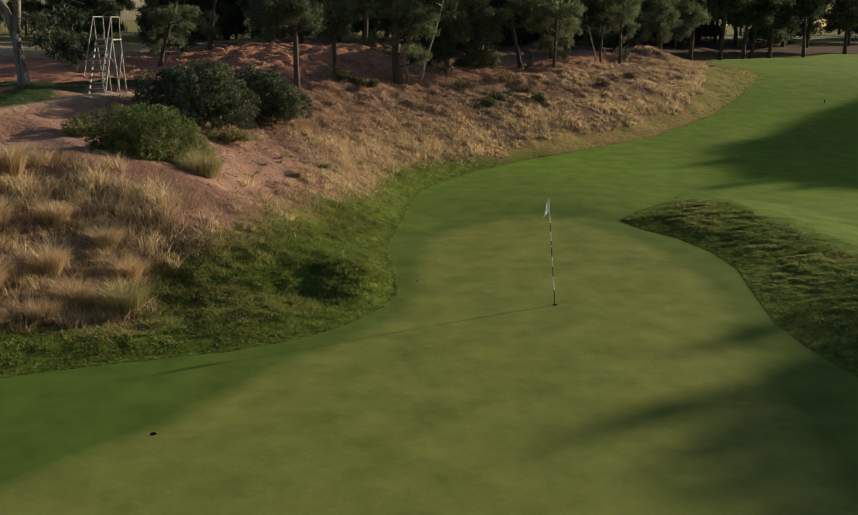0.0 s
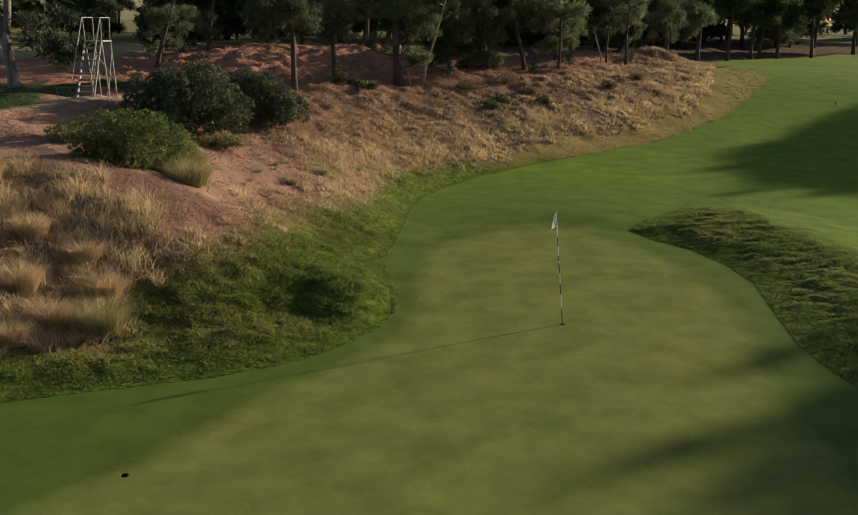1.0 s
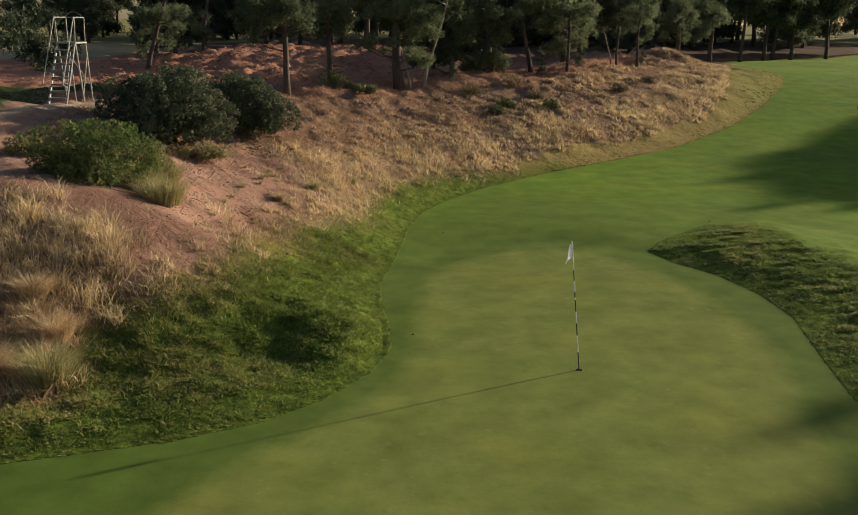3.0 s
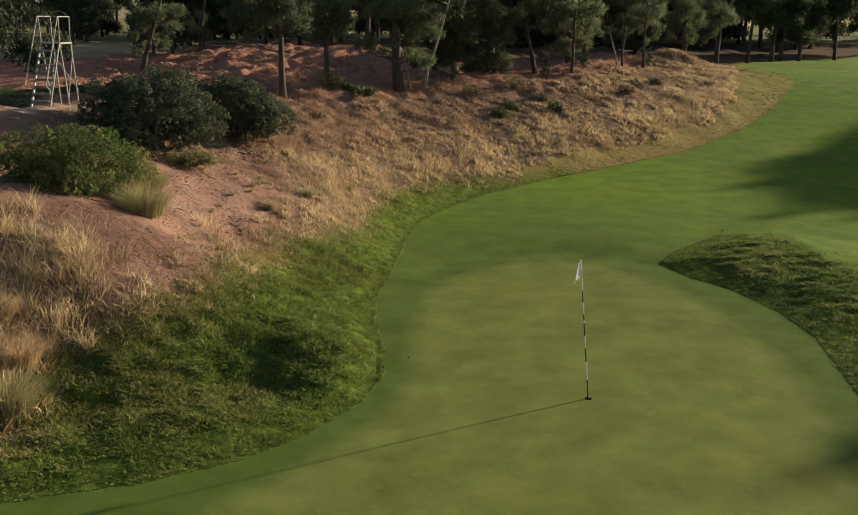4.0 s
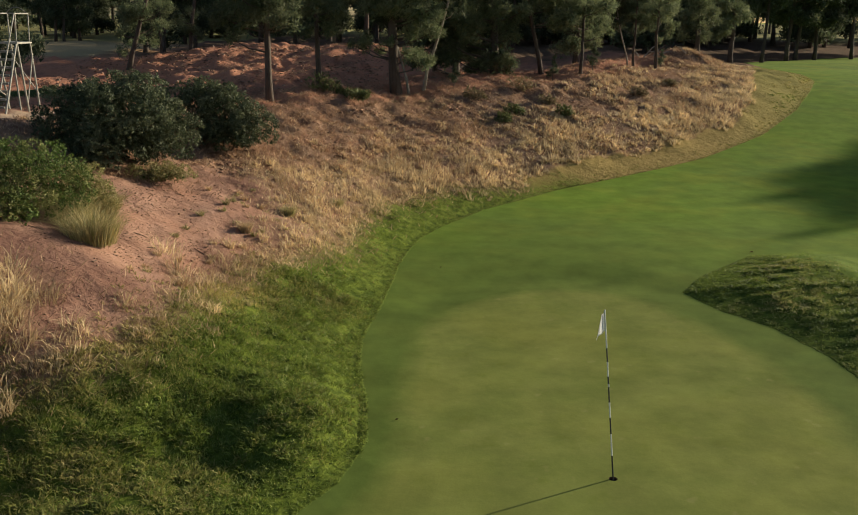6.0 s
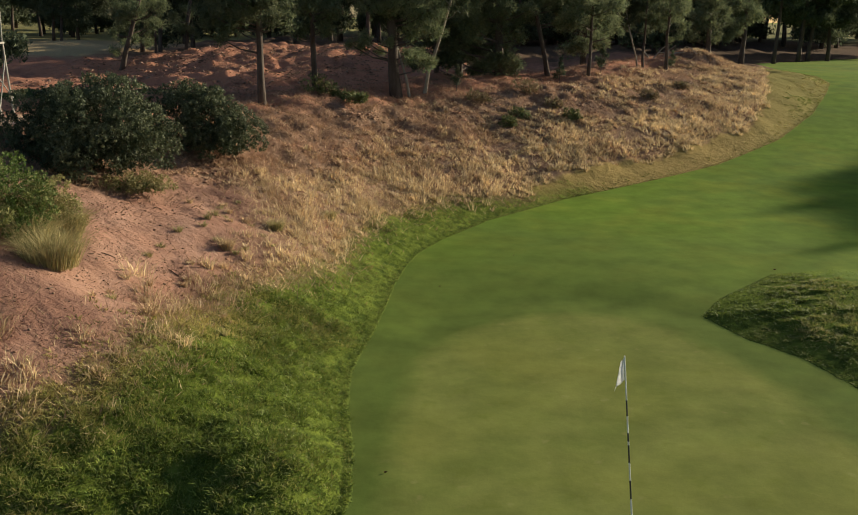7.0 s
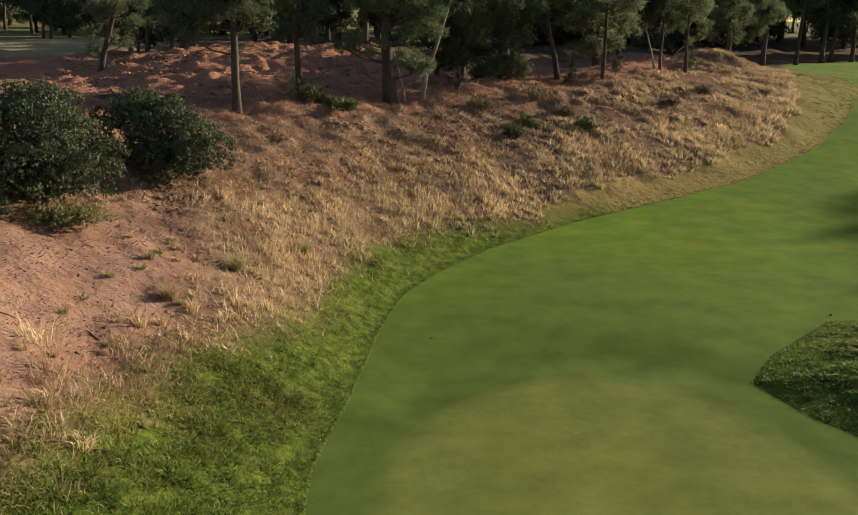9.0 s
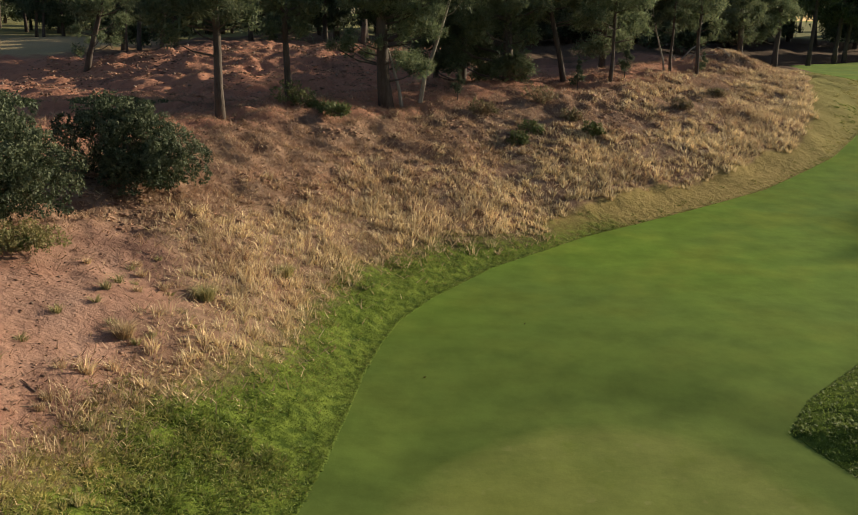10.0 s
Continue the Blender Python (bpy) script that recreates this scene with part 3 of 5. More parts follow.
def build_rough_tufts():
    """Taller tufts through the rough."""
    rng = np.random.default_rng(15)
    for x0, x1, y0, y1, per, poly, tall in ((-9, 1.2, 7, 19, 230, LEFT_EDGE, 0.112), (-4, 7, 19, 32, 60, LEFT_EDGE, 0.075), (5.5, 13, 6, 24, 170, TONGUE, 0.085), (5, 26, 30, 58, 170, None, 0.10)):
        margin, poly = poly is None, poly or LEFT_EDGE
        x, y = scatter(rng, x0, x1, y0, y1, per)
        into = signed(poly, x, y)
        keep = (into > 0.03) & (grain(x, y, 0.27, 31) > rng.uniform(0.05, 0.55, len(x)))
        if margin:
            keep &= into < rng.exponential(0.14 + 0.3 * smooth_step(x, 14, 19)) + 0.05
        elif poly is LEFT_EDGE:
            keep &= signed(ROUGH_GREEN, x, y) > rng.normal(0, 0.4, len(x))
        if poly is TONGUE:
            keep &= x < tongue_crest(y) + rng.normal(0.2, 0.35, len(x))
        x, y, into = x[keep], y[keep], into[keep]
        n, count = len(x), 18
        size = 0.8 * tall * rng.uniform(0.45, 1.25, n) * (0.6 + 0.4 * smooth_step(into, 0.1, 1.2))
        drier = np.clip(grain(x, y, 1.4, 32) - 0.43 + rng.normal(0, 0.22 if poly is LEFT_EDGE else 0.15, n) + (0.5 - 0.5 * smooth_step(signed(ROUGH_GREEN, x, y), -0.1, 1.0) if poly is LEFT_EDGE else -0.07 + 0.3 * bump(x, y, 8.0, 18.6, 0.9, 1.3)), 0, 0.95)
        rep = np.repeat(np.arange(n), count)
        m = len(rep)
        ang, rad = rng.uniform(0, 2 * np.pi, m), np.sqrt(rng.uniform(0, 1, m)) * 0.065
        rx, ry = x[rep] + np.cos(ang) * rad, y[rep] + np.sin(ang) * rad
        v, t = blades(rng, np.stack([rx, ry, height(rx, ry) - 0.02], 1), size[rep] * rng.uniform(0.5, 1.15, m), rng.uniform(0.010, 0.019, m) * (1 + 0.4 * (y[rep] > 19)), rng.uniform(0.3, 1.3, m), 0.8, ang + rng.normal(0, 0.5, m))
        ob = link_mesh("grass_tufts", v, t, BLADE_GREEN, dry=np.repeat(np.clip(drier[rep] + rng.normal(0, 0.1, m), 0, 1), 5))
        tagged(ob, "tufted green rough grass, drier higher on the bank", "grass", kind="stuff")


def build_dry_grass():
    rng = np.random.default_rng(9)
    for x0, x1, y0, y1, per, tall, count, label in ((-15, -2, 8, 20, 15, 0.50, 62, "tall straw-coloured dry grass on the near bank"),
                                                    (-9, 26, 19, 58, 30, 0.28, 20, "straw-coloured dry grass over the long mound")):
        x, y = scatter(rng, x0, x1, y0, y1, per)
        d = signed(LEFT_EDGE, x, y)
        bare, lush = bare_weight(x, y), signed(ROUGH_GREEN, x, y)
        keep = (d > 0.3) & (bare < rng.normal(-0.15, 0.3, len(x))) & (lush < rng.normal(0.0, 0.3, len(x)))
        keep &= fringe_weight(x, y) < rng.uniform(0.05, 0.95, len(x))
        cover = grain(x, y, 2.1, 21) * 0.5 + grain(x, y, 0.8, 22) * 0.5 - 0.22 * bump(x, y, -2.6, 22.3, 1.0, 1.8)
        keep &= cover > rng.uniform(0.22, 0.50, len(x)) - 0.10 * (y < 18) + 0.46 * smooth_step(d, 3.4, 6.0) * (y > 20) * (1 - 0.75 * smooth_step(x, 5.5, 9.5)) + 0.2 * bump(x, y, -0.6, 30.5, 1.6, 1.0) - 0.10 * bump(d, 0 * d, 2.1, 0, 0.9, 1) * (y > 20)
        x, y, d, cover = x[keep], y[keep], d[keep], cover[keep]
        n = len(x)
        size = tall * rng.uniform(0.55, 1.1, n) * (0.7 + 0.7 * np.clip(cover - 0.3, 0, 0.6)) * (1 - 0.4 * smooth_step(d, 3.5, 6.5) * (y > 19) * (x < 8)) * (1 + 0.3 * bump(d, 0 * d, 2.1, 0, 0.9, 1) * (y > 19))
        size = size * (1 - 0.5 * smooth_step(lush[keep], -1.1, -0.2) * (y < 20) * (y > 12.6))
        dark = np.clip(rng.normal(0.02, 0.30, n) + 0.16 * (y < 19) + 0.7 * (grain(x, y, 1.5, 23) - 0.45) + 0.5 * smooth_step(d, 1.8, 4.5) * (y > 20), 0, 1)
        spread = rng.uniform(0.07, 0.20, n) * np.where(y > 19, 0.6, 1.35)
        rep = np.repeat(np.arange(n), count)
        m = len(rep)
        ang = rng.uniform(0, 2 * np.pi, m)
        rad = np.sqrt(rng.uniform(0, 1, m)) * spread[rep]
        rx, ry = x[rep] + np.cos(ang) * rad, y[rep] + np.sin(ang) * rad
        length = size[rep] * rng.uniform(0.35, 1.1, m)
        v, t = blades(rng, np.stack([rx, ry, height(rx, ry) - 0.03], 1), length, rng.uniform(0.006, 0.012, m) * (1.3 + 1.0 * smooth_step(y[rep], 21, 36)), rng.uniform(0.15, 0.9, m) * np.where(y[rep] > 19, 1, 1.25), 0.75, ang + rng.normal(0, 1, m) * np.where(y[rep] > 19, 0.6, 1.2))
        dry = np.clip(dark[rep] + rng.normal(0, 0.15, m), 0, 1)
        tagged(link_mesh("dry_grass", v, t, BLADE_DRY, dry=np.repeat(dry, 5)), label, "grass", kind="stuff")


def build_dead_grass():
    """Short dead grass and litter between the clumps."""
    rng = np.random.default_rng(19)
    for x0, x1, y0, y1, per in ((-13, -2, 8.5, 20, 420), (-9, 26, 19, 58, 210), (-15, 3, 26, 43, 130)):
        x, y = scatter(rng, x0, x1, y0, y1, per)
        d = signed(LEFT_EDGE, x, y)
        keep = (d > 0.2) & ((bare_weight(x, y) < rng.normal(0.15, 0.5, len(x))) | ((y > 26) & (rng.random(len(x)) < 0.35))) & (signed(ROUGH_GREEN, x, y) < rng.normal(0.2, 0.4, len(x))) & (fringe_weight(x, y) < 0.5)
        keep &= grain(x, y, 0.7, 41) > rng.uniform(0, 0.5, len(x))
        x, y, d = x[keep], y[keep], d[keep]
        n = len(x)
        v, t = spears(rng, np.stack([x, y, height(x, y) - 0.01], 1), rng.uniform(0.05, 0.16, n), rng.uniform(0.010, 0.020, n) * (1 + 0.5 * (y > 19)), rng.uniform(0.4, 2.0, n))
        dry = np.clip(0.35 + 0.5 * grain(x, y, 1.9, 42) + 0.4 * smooth_step(bare_weight(x, y), -0.3, 0.2) - 0.7 * bump(x, y, -2.3, 22.6, 1.1, 0.9) + 0.4 * smooth_step(d, 2.6, 5.5) * (y > 21) + rng.normal(0, 0.25, n), 0, 1)
        tagged(link_mesh("dead_grass", v, t, BLADE_DRY, dry=np.repeat(dry, 3)), "short brown dead grass matted over the bank", "grass", kind="stuff")


def build_bark_litter():
    """Dark bark and dead stalks strewn over the bare earth."""
    rng = np.random.default_rng(29)
    for x0, x1, y0, y1, per in ((-9, -2, 12.5, 24, 150), (-12, 12, 26, 44, 90), (-18, 2, 43, 57, 45)):
        x, y = scatter(rng, x0, x1, y0, y1, per)
        d, bare = signed(LEFT_EDGE, x, y), bare_weight(x, y)
        heap = grain(x, y, 1.4, 71) * 0.6 + grain(x, y, 0.5, 72) * 0.4
        keep = (bare > rng.normal(-0.5, 0.3, len(x)) - 1.2 * (y > 26)) & (signed(ROUGH_GREEN, x, y) < 0.1) & (d > 2.2) & (heap > rng.uniform(0.42, 0.72, len(x)))
        x, y = x[keep], y[keep]
        n = len(x)
        v, t = spears(rng, np.stack([x, y, height(x, y) + 0.005], 1), rng.uniform(0.010, 0.026, n) * (1 + 0.6 * (y > 26)), rng.uniform(0.015, 0.035, n) * (1 + 0.6 * (y > 26)), rng.uniform(1.0, 3.0, n))
        tagged(link_mesh("bark_litter", v, t, LITTER, dry=np.repeat(np.clip(rng.normal(0.2, 0.2, n), 0, 1), 3)), "dark bark litter and dead stalks strewn over red earth", "litter", kind="stuff")


def build_clods():
    """Clods and bark mulch over the upper mound, the red bank and round the large shrub."""
    rng = np.random.default_rng(39)
    shape = np.array([[1, 0, 0], [-1, 0, 0], [0, 1, 0], [0, -1, 0], [0, 0, 0.7], [0, 0, -0.7]])
    faces = np.array([[0, 2, 4], [2, 1, 4], [1, 3, 4], [3, 0, 4], [2, 0, 5], [1, 2, 5], [3, 1, 5], [0, 3, 5]])
    for x0, x1, y0, y1, per, big, where in ((-6, 17, 24, 53, 60, 0.038, "mound"), (-17, 1, 42, 58, 24, 0.042, "bank"), (-6, -2, 13, 25, 34, 0.015, "bare")):
        x, y = scatter(rng, x0, x1, y0, y1, per)
        d, heap = signed(LEFT_EDGE, x, y), grain(x, y, 1.7, 75) * 0.6 + grain(x, y, 0.6, 76) * 0.4
        if where == "mound":
            keep = (d > rng.normal(4.0, 1.0, len(x))) & (d < 9.5) & (y < 31 + 0.9 * np.maximum(x + 4, 0)) & (x < rng.normal(7.5, 1.5, len(x)))
        elif where == "bank":
            keep = np.ones(len(x), bool)
        else:
            keep = (bare_weight(x, y) > rng.normal(0.0, 0.3, len(x))) & (heap > 0.42 - 0.2 * bump(x, y, -3.6, 22.6, 1.2, 1.2))
        keep &= heap > rng.uniform(0.3, 0.6, len(x))
        x, y = x[keep], y[keep]
        n = len(x)
        size = big * rng.lognormal(0, 0.32, n)
        v = shape[None] * (1 + rng.normal(0, 0.25, (n, 6, 3))) * size[:, None, None] * np.array([1.3, 1.0, 0.75])
        v = v + np.stack([x, y, height(x, y) + size * 0.25], 1)[:, None]
        t = (np.arange(n) * 6)[:, None, None] + faces[None]
        tagged(link_mesh("earth_clods", v.reshape(-1, 3), t.reshape(-1, 3), CLOD), "red-brown clods and bark mulch strewn on the earth", "clods", kind="stuff")


def tussock(x, y, r, tall, seed, straw, n=420):
    rng = np.random.default_rng(seed)
    ang = rng.uniform(0, 2 * np.pi, n)
    rad = np.sqrt(rng.uniform(0, 1, n)) * r * 0.4
    roots = np.stack([np.cos(ang) * rad, np.sin(ang) * rad, np.full(n, -0.05)], 1)
    v, t = blades(rng, roots, tall * rng.uniform(0.55, 1.1, n), rng.uniform(0.006, 0.012, n), np.clip(rad / r * 1.6, 0.1, 1) * rng.uniform(0.6, 1.3, n), 0.9, ang + rng.normal(0, 0.75, n))
    dry = np.clip(rng.normal(straw if straw < 0.5 else 0.42, 0.24, n), 0, 1)
    ob = link_mesh("grass_tussock", v, t, BLADE_SEDGE if straw < 0.5 else BLADE_DRY, dry=np.repeat(dry, 5))
    ob.location = (x, y, float(height(x, y)))
    return tagged(ob, "rounded grey-green grass tussock with straw tips" if straw < 0.5 else "rounded straw-coloured dry grass tussock", "grass tussock", "tussocks on the bank")


build_rough_grass()
build_rough_tufts()
build_dry_grass()
build_dead_grass()
build_bark_litter()
build_clods()


# ---- trees and shrubs ----
def needle_cloud(rng, centres, sizes, per, long=0.26, wide=0.036):
    """Tufts of needles round the given centres."""
    rep = np.repeat(np.arange(len(centres)), per)
    n = len(rep)
    way = rng.normal(0, 1, (n, 3))
    way /= np.linalg.norm(way, axis=1)[:, None]
    base = centres[rep] + way * (sizes[rep] * rng.uniform(0.1, 0.85, n) ** 0.7)[:, None] * np.array([1, 1, 0.62])
    aim = way * 0.8 + rng.normal(0, 0.5, (n, 3)) + np.array([0, 0, 0.35])
    aim /= np.linalg.norm(aim, axis=1)[:, None]
    side = np.cross(aim, rng.normal(0, 1, (n, 3)))
    side /= np.linalg.norm(side, axis=1)[:, None]
    w = rng.uniform(0.6, 1.3, n)[:, None] * wide
    v = np.stack([base - side * w, base + side * w, base + aim * (rng.uniform(0.6, 1.3, n) * long)[:, None]], 1).reshape(-1, 3)
    return v, np.arange(3 * n).reshape(-1, 3), np.repeat(np.clip(rng.normal(0.2, 0.2, n), 0, 1), 3)


def needles(rng, lobes, lumps, per, long, wide):
    """Needle foliage over lobes (x, y, z, r): each lobe is a heap of small brushy lumps round a few inner sprays."""
    spots, sizes, inner, reach = [], [], [], []
    for x, y, z, r in lobes:
        n = max(5, int(lumps * (0.55 + 0.6 * r)))
        way = rng.normal(0, 1, (n, 3)) + np.array([0, 0, 0.15])
        way /= np.linalg.norm(way, axis=1)[:, None]
        spots.append(np.array([x, y, z]) + way * (r * rng.uniform(0.5, 0.85, n))[:, None] * np.array([1, 1, 0.72]))
        sizes.append(r * rng.uniform(0.30, 0.48, n))
        inner.append(np.array([x, y, z]) + rng.normal(0, 0.27 * r, (120, 3)))
        reach.append(np.full(120, r))
    spots, sizes, inner, reach = np.concatenate(spots), np.concatenate(sizes), np.concatenate(inner), np.concatenate(reach)
    rep = np.repeat(np.arange(len(spots)), np.maximum(18, per * (sizes / 0.3) ** 2).astype(int))
    n = len(rep)
    way = rng.normal(0, 1, (n, 3))
    way /= np.linalg.norm(way, axis=1)[:, None]
    base = spots[rep] + way * (sizes[rep] * rng.uniform(0.1, 1.0, n) ** 0.6)[:, None] * np.array([1, 1, 0.8])
    aim = way * 0.45 + rng.normal(0, 0.5, (n, 3)) + np.array([0, 0, 0.35])
    span, half = rng.uniform(0.6, 1.3, n) * long, rng.uniform(0.6, 1.3, n) * wide
    base, aim = np.concatenate([base, inner]), np.concatenate([aim, rng.normal(0, 1, inner.shape)])
    span, half = np.concatenate([span, reach * 0.3]), np.concatenate([half, reach * 0.075])
    aim /= np.linalg.norm(aim, axis=1)[:, None]
    side = np.cross(aim, np.concatenate([way, np.zeros(inner.shape)]) + rng.normal(0, 0.5, aim.shape))
    side /= np.linalg.norm(side, axis=1)[:, None]
    v = np.stack([base - side * half[:, None], base + side * half[:, None], base + aim * span[:, None]], 1).reshape(-1, 3)
    tone = np.concatenate([np.repeat(rng.normal(0.18, 0.12, len(spots)), np.bincount(rep, minlength=len(spots))), np.zeros(len(inner))])
    return v, np.arange(len(v)).reshape(-1, 3), np.repeat(np.clip(tone + rng.normal(0, 0.1, len(tone)), 0, 1), 3)


def crown_lobes(rng, low, tall, reach, layers, shape):
    """Lobes of a crown in layers, from the height low to the tip."""
    out = []
    for k in range(layers):
        f = (k + 0.5) / layers
        span = reach * (1.02 - 0.86 * f if shape == "cone" else (0.62 + 0.5 * math.sin(math.pi * (0.12 + 0.8 * f))) * (1 - 0.35 * f))
        n, a0 = max(1, round(2.6 * span)), rng.uniform(0, 6.28)
        for q in range(n):
            a, far = a0 + 6.28 * q / n + rng.uniform(-0.4, 0.4), span * rng.uniform(0.4, 0.72) * (n > 1)
            out.append((math.cos(a) * far, math.sin(a) * far, low + (tall - low) * f + rng.uniform(-0.4, 0.4), (0.26 + 0.36 * span) * rng.uniform(0.75, 1.15)))
    return out


def pine(seed, tall, lobes, upper, lean=(0, 0), thick=0.16, bark=None, lumps=9, per=60, long=0.24, wide=0.022, mat=None, fine=False):
    """A pine with its foot at the origin: tapering trunk, a limb to every lobe, heaped needles. lobes: (across, up, radius), each with a
    fellow before or behind it; upper: (from, reach, layers, shape) of the crown above them."""
    rng = np.random.default_rng(seed)
    root = new("pine_tree")
    steps = 10
    wob = rng.normal(0, 0.035, (steps + 1, 2)).cumsum(0) * tall / 11
    wob[0] = 0
    spine = [Vector((wob[k, 0] + lean[0] * (k / steps), wob[k, 1] + lean[1] * (k / steps), tall * k / steps - (0.25 if k == 0 else 0))) for k in range(steps + 1)]
    bm = bmesh.new()
    tube(bm, spine, [thick * (1.25 if k == 0 else 1) * (1 - 0.85 * k / steps) for k in range(steps + 1)], 9)
    heaps = []
    for x, z, r in lobes:
        d = rng.uniform(0.15, 0.5) * rng.choice((-1, 1))
        heaps += [(x, d, z, r), (x * 0.8 + rng.normal(0, 0.2), -d - np.sign(d) * r * rng.uniform(0.7, 1.2), z + rng.uniform(0.0, 0.4), r * rng.uniform(0.7, 0.95))]
    low, reach, layers, shape = upper
    crown = crown_lobes(rng, low, tall, reach, layers, shape)
    heaps += [(x + lean[0] * z / tall, y + lean[1] * z / tall, z, r) for x, y, z, r in crown]
    for x, y, z, r in heaps:
        out = math.hypot(x, y)
        at = min(max((z - 0.3 * out - 0.1) / tall, 0.03), 0.96) * steps
        i = min(int(at), steps - 1)
        a, b = spine[i].lerp(spine[i + 1], at - i), Vector((x, y, z))
        r0 = max(0.014, min(thick * 0.3, 0.02 * (a - b).length + 0.008))
        limb = bmesh.new() if fine else bm
        tube(limb, [a, a.lerp(b, 0.5) + Vector((0, 0, -0.08 * out)), b], [r0, r0 * 0.65, r0 * 0.25], 5, False)
        if fine:
            part("limb", limb, bark or BARK, root, smooth=True)
    part("trunk", bm, bark or BARK, root, smooth=True)
    v, t, dry = needles(rng, heaps, lumps, per, long, wide)
    link_mesh("crown", v, t, mat or NEEDLES_SHADED, root, "dark green needles in heaped tufts", dry=dry)
    return root


def on_ground(x, y, sink=0.0):
    return (x, y, float(height(x, y)) - sink)


def plant(proto, x, y, turn, scale, label, group="pines beyond the mound"):
    ob = copy_thing(proto, pose(*on_ground(x, y, 0.03), 0, 0, turn) @ Matrix.Scale(scale, 4))
    return tagged(ob, label, "tree", group)


FRONT = "pine with a bare lower trunk on the red mound"
SKIRT = "dense dark pine with foliage down to the ground"
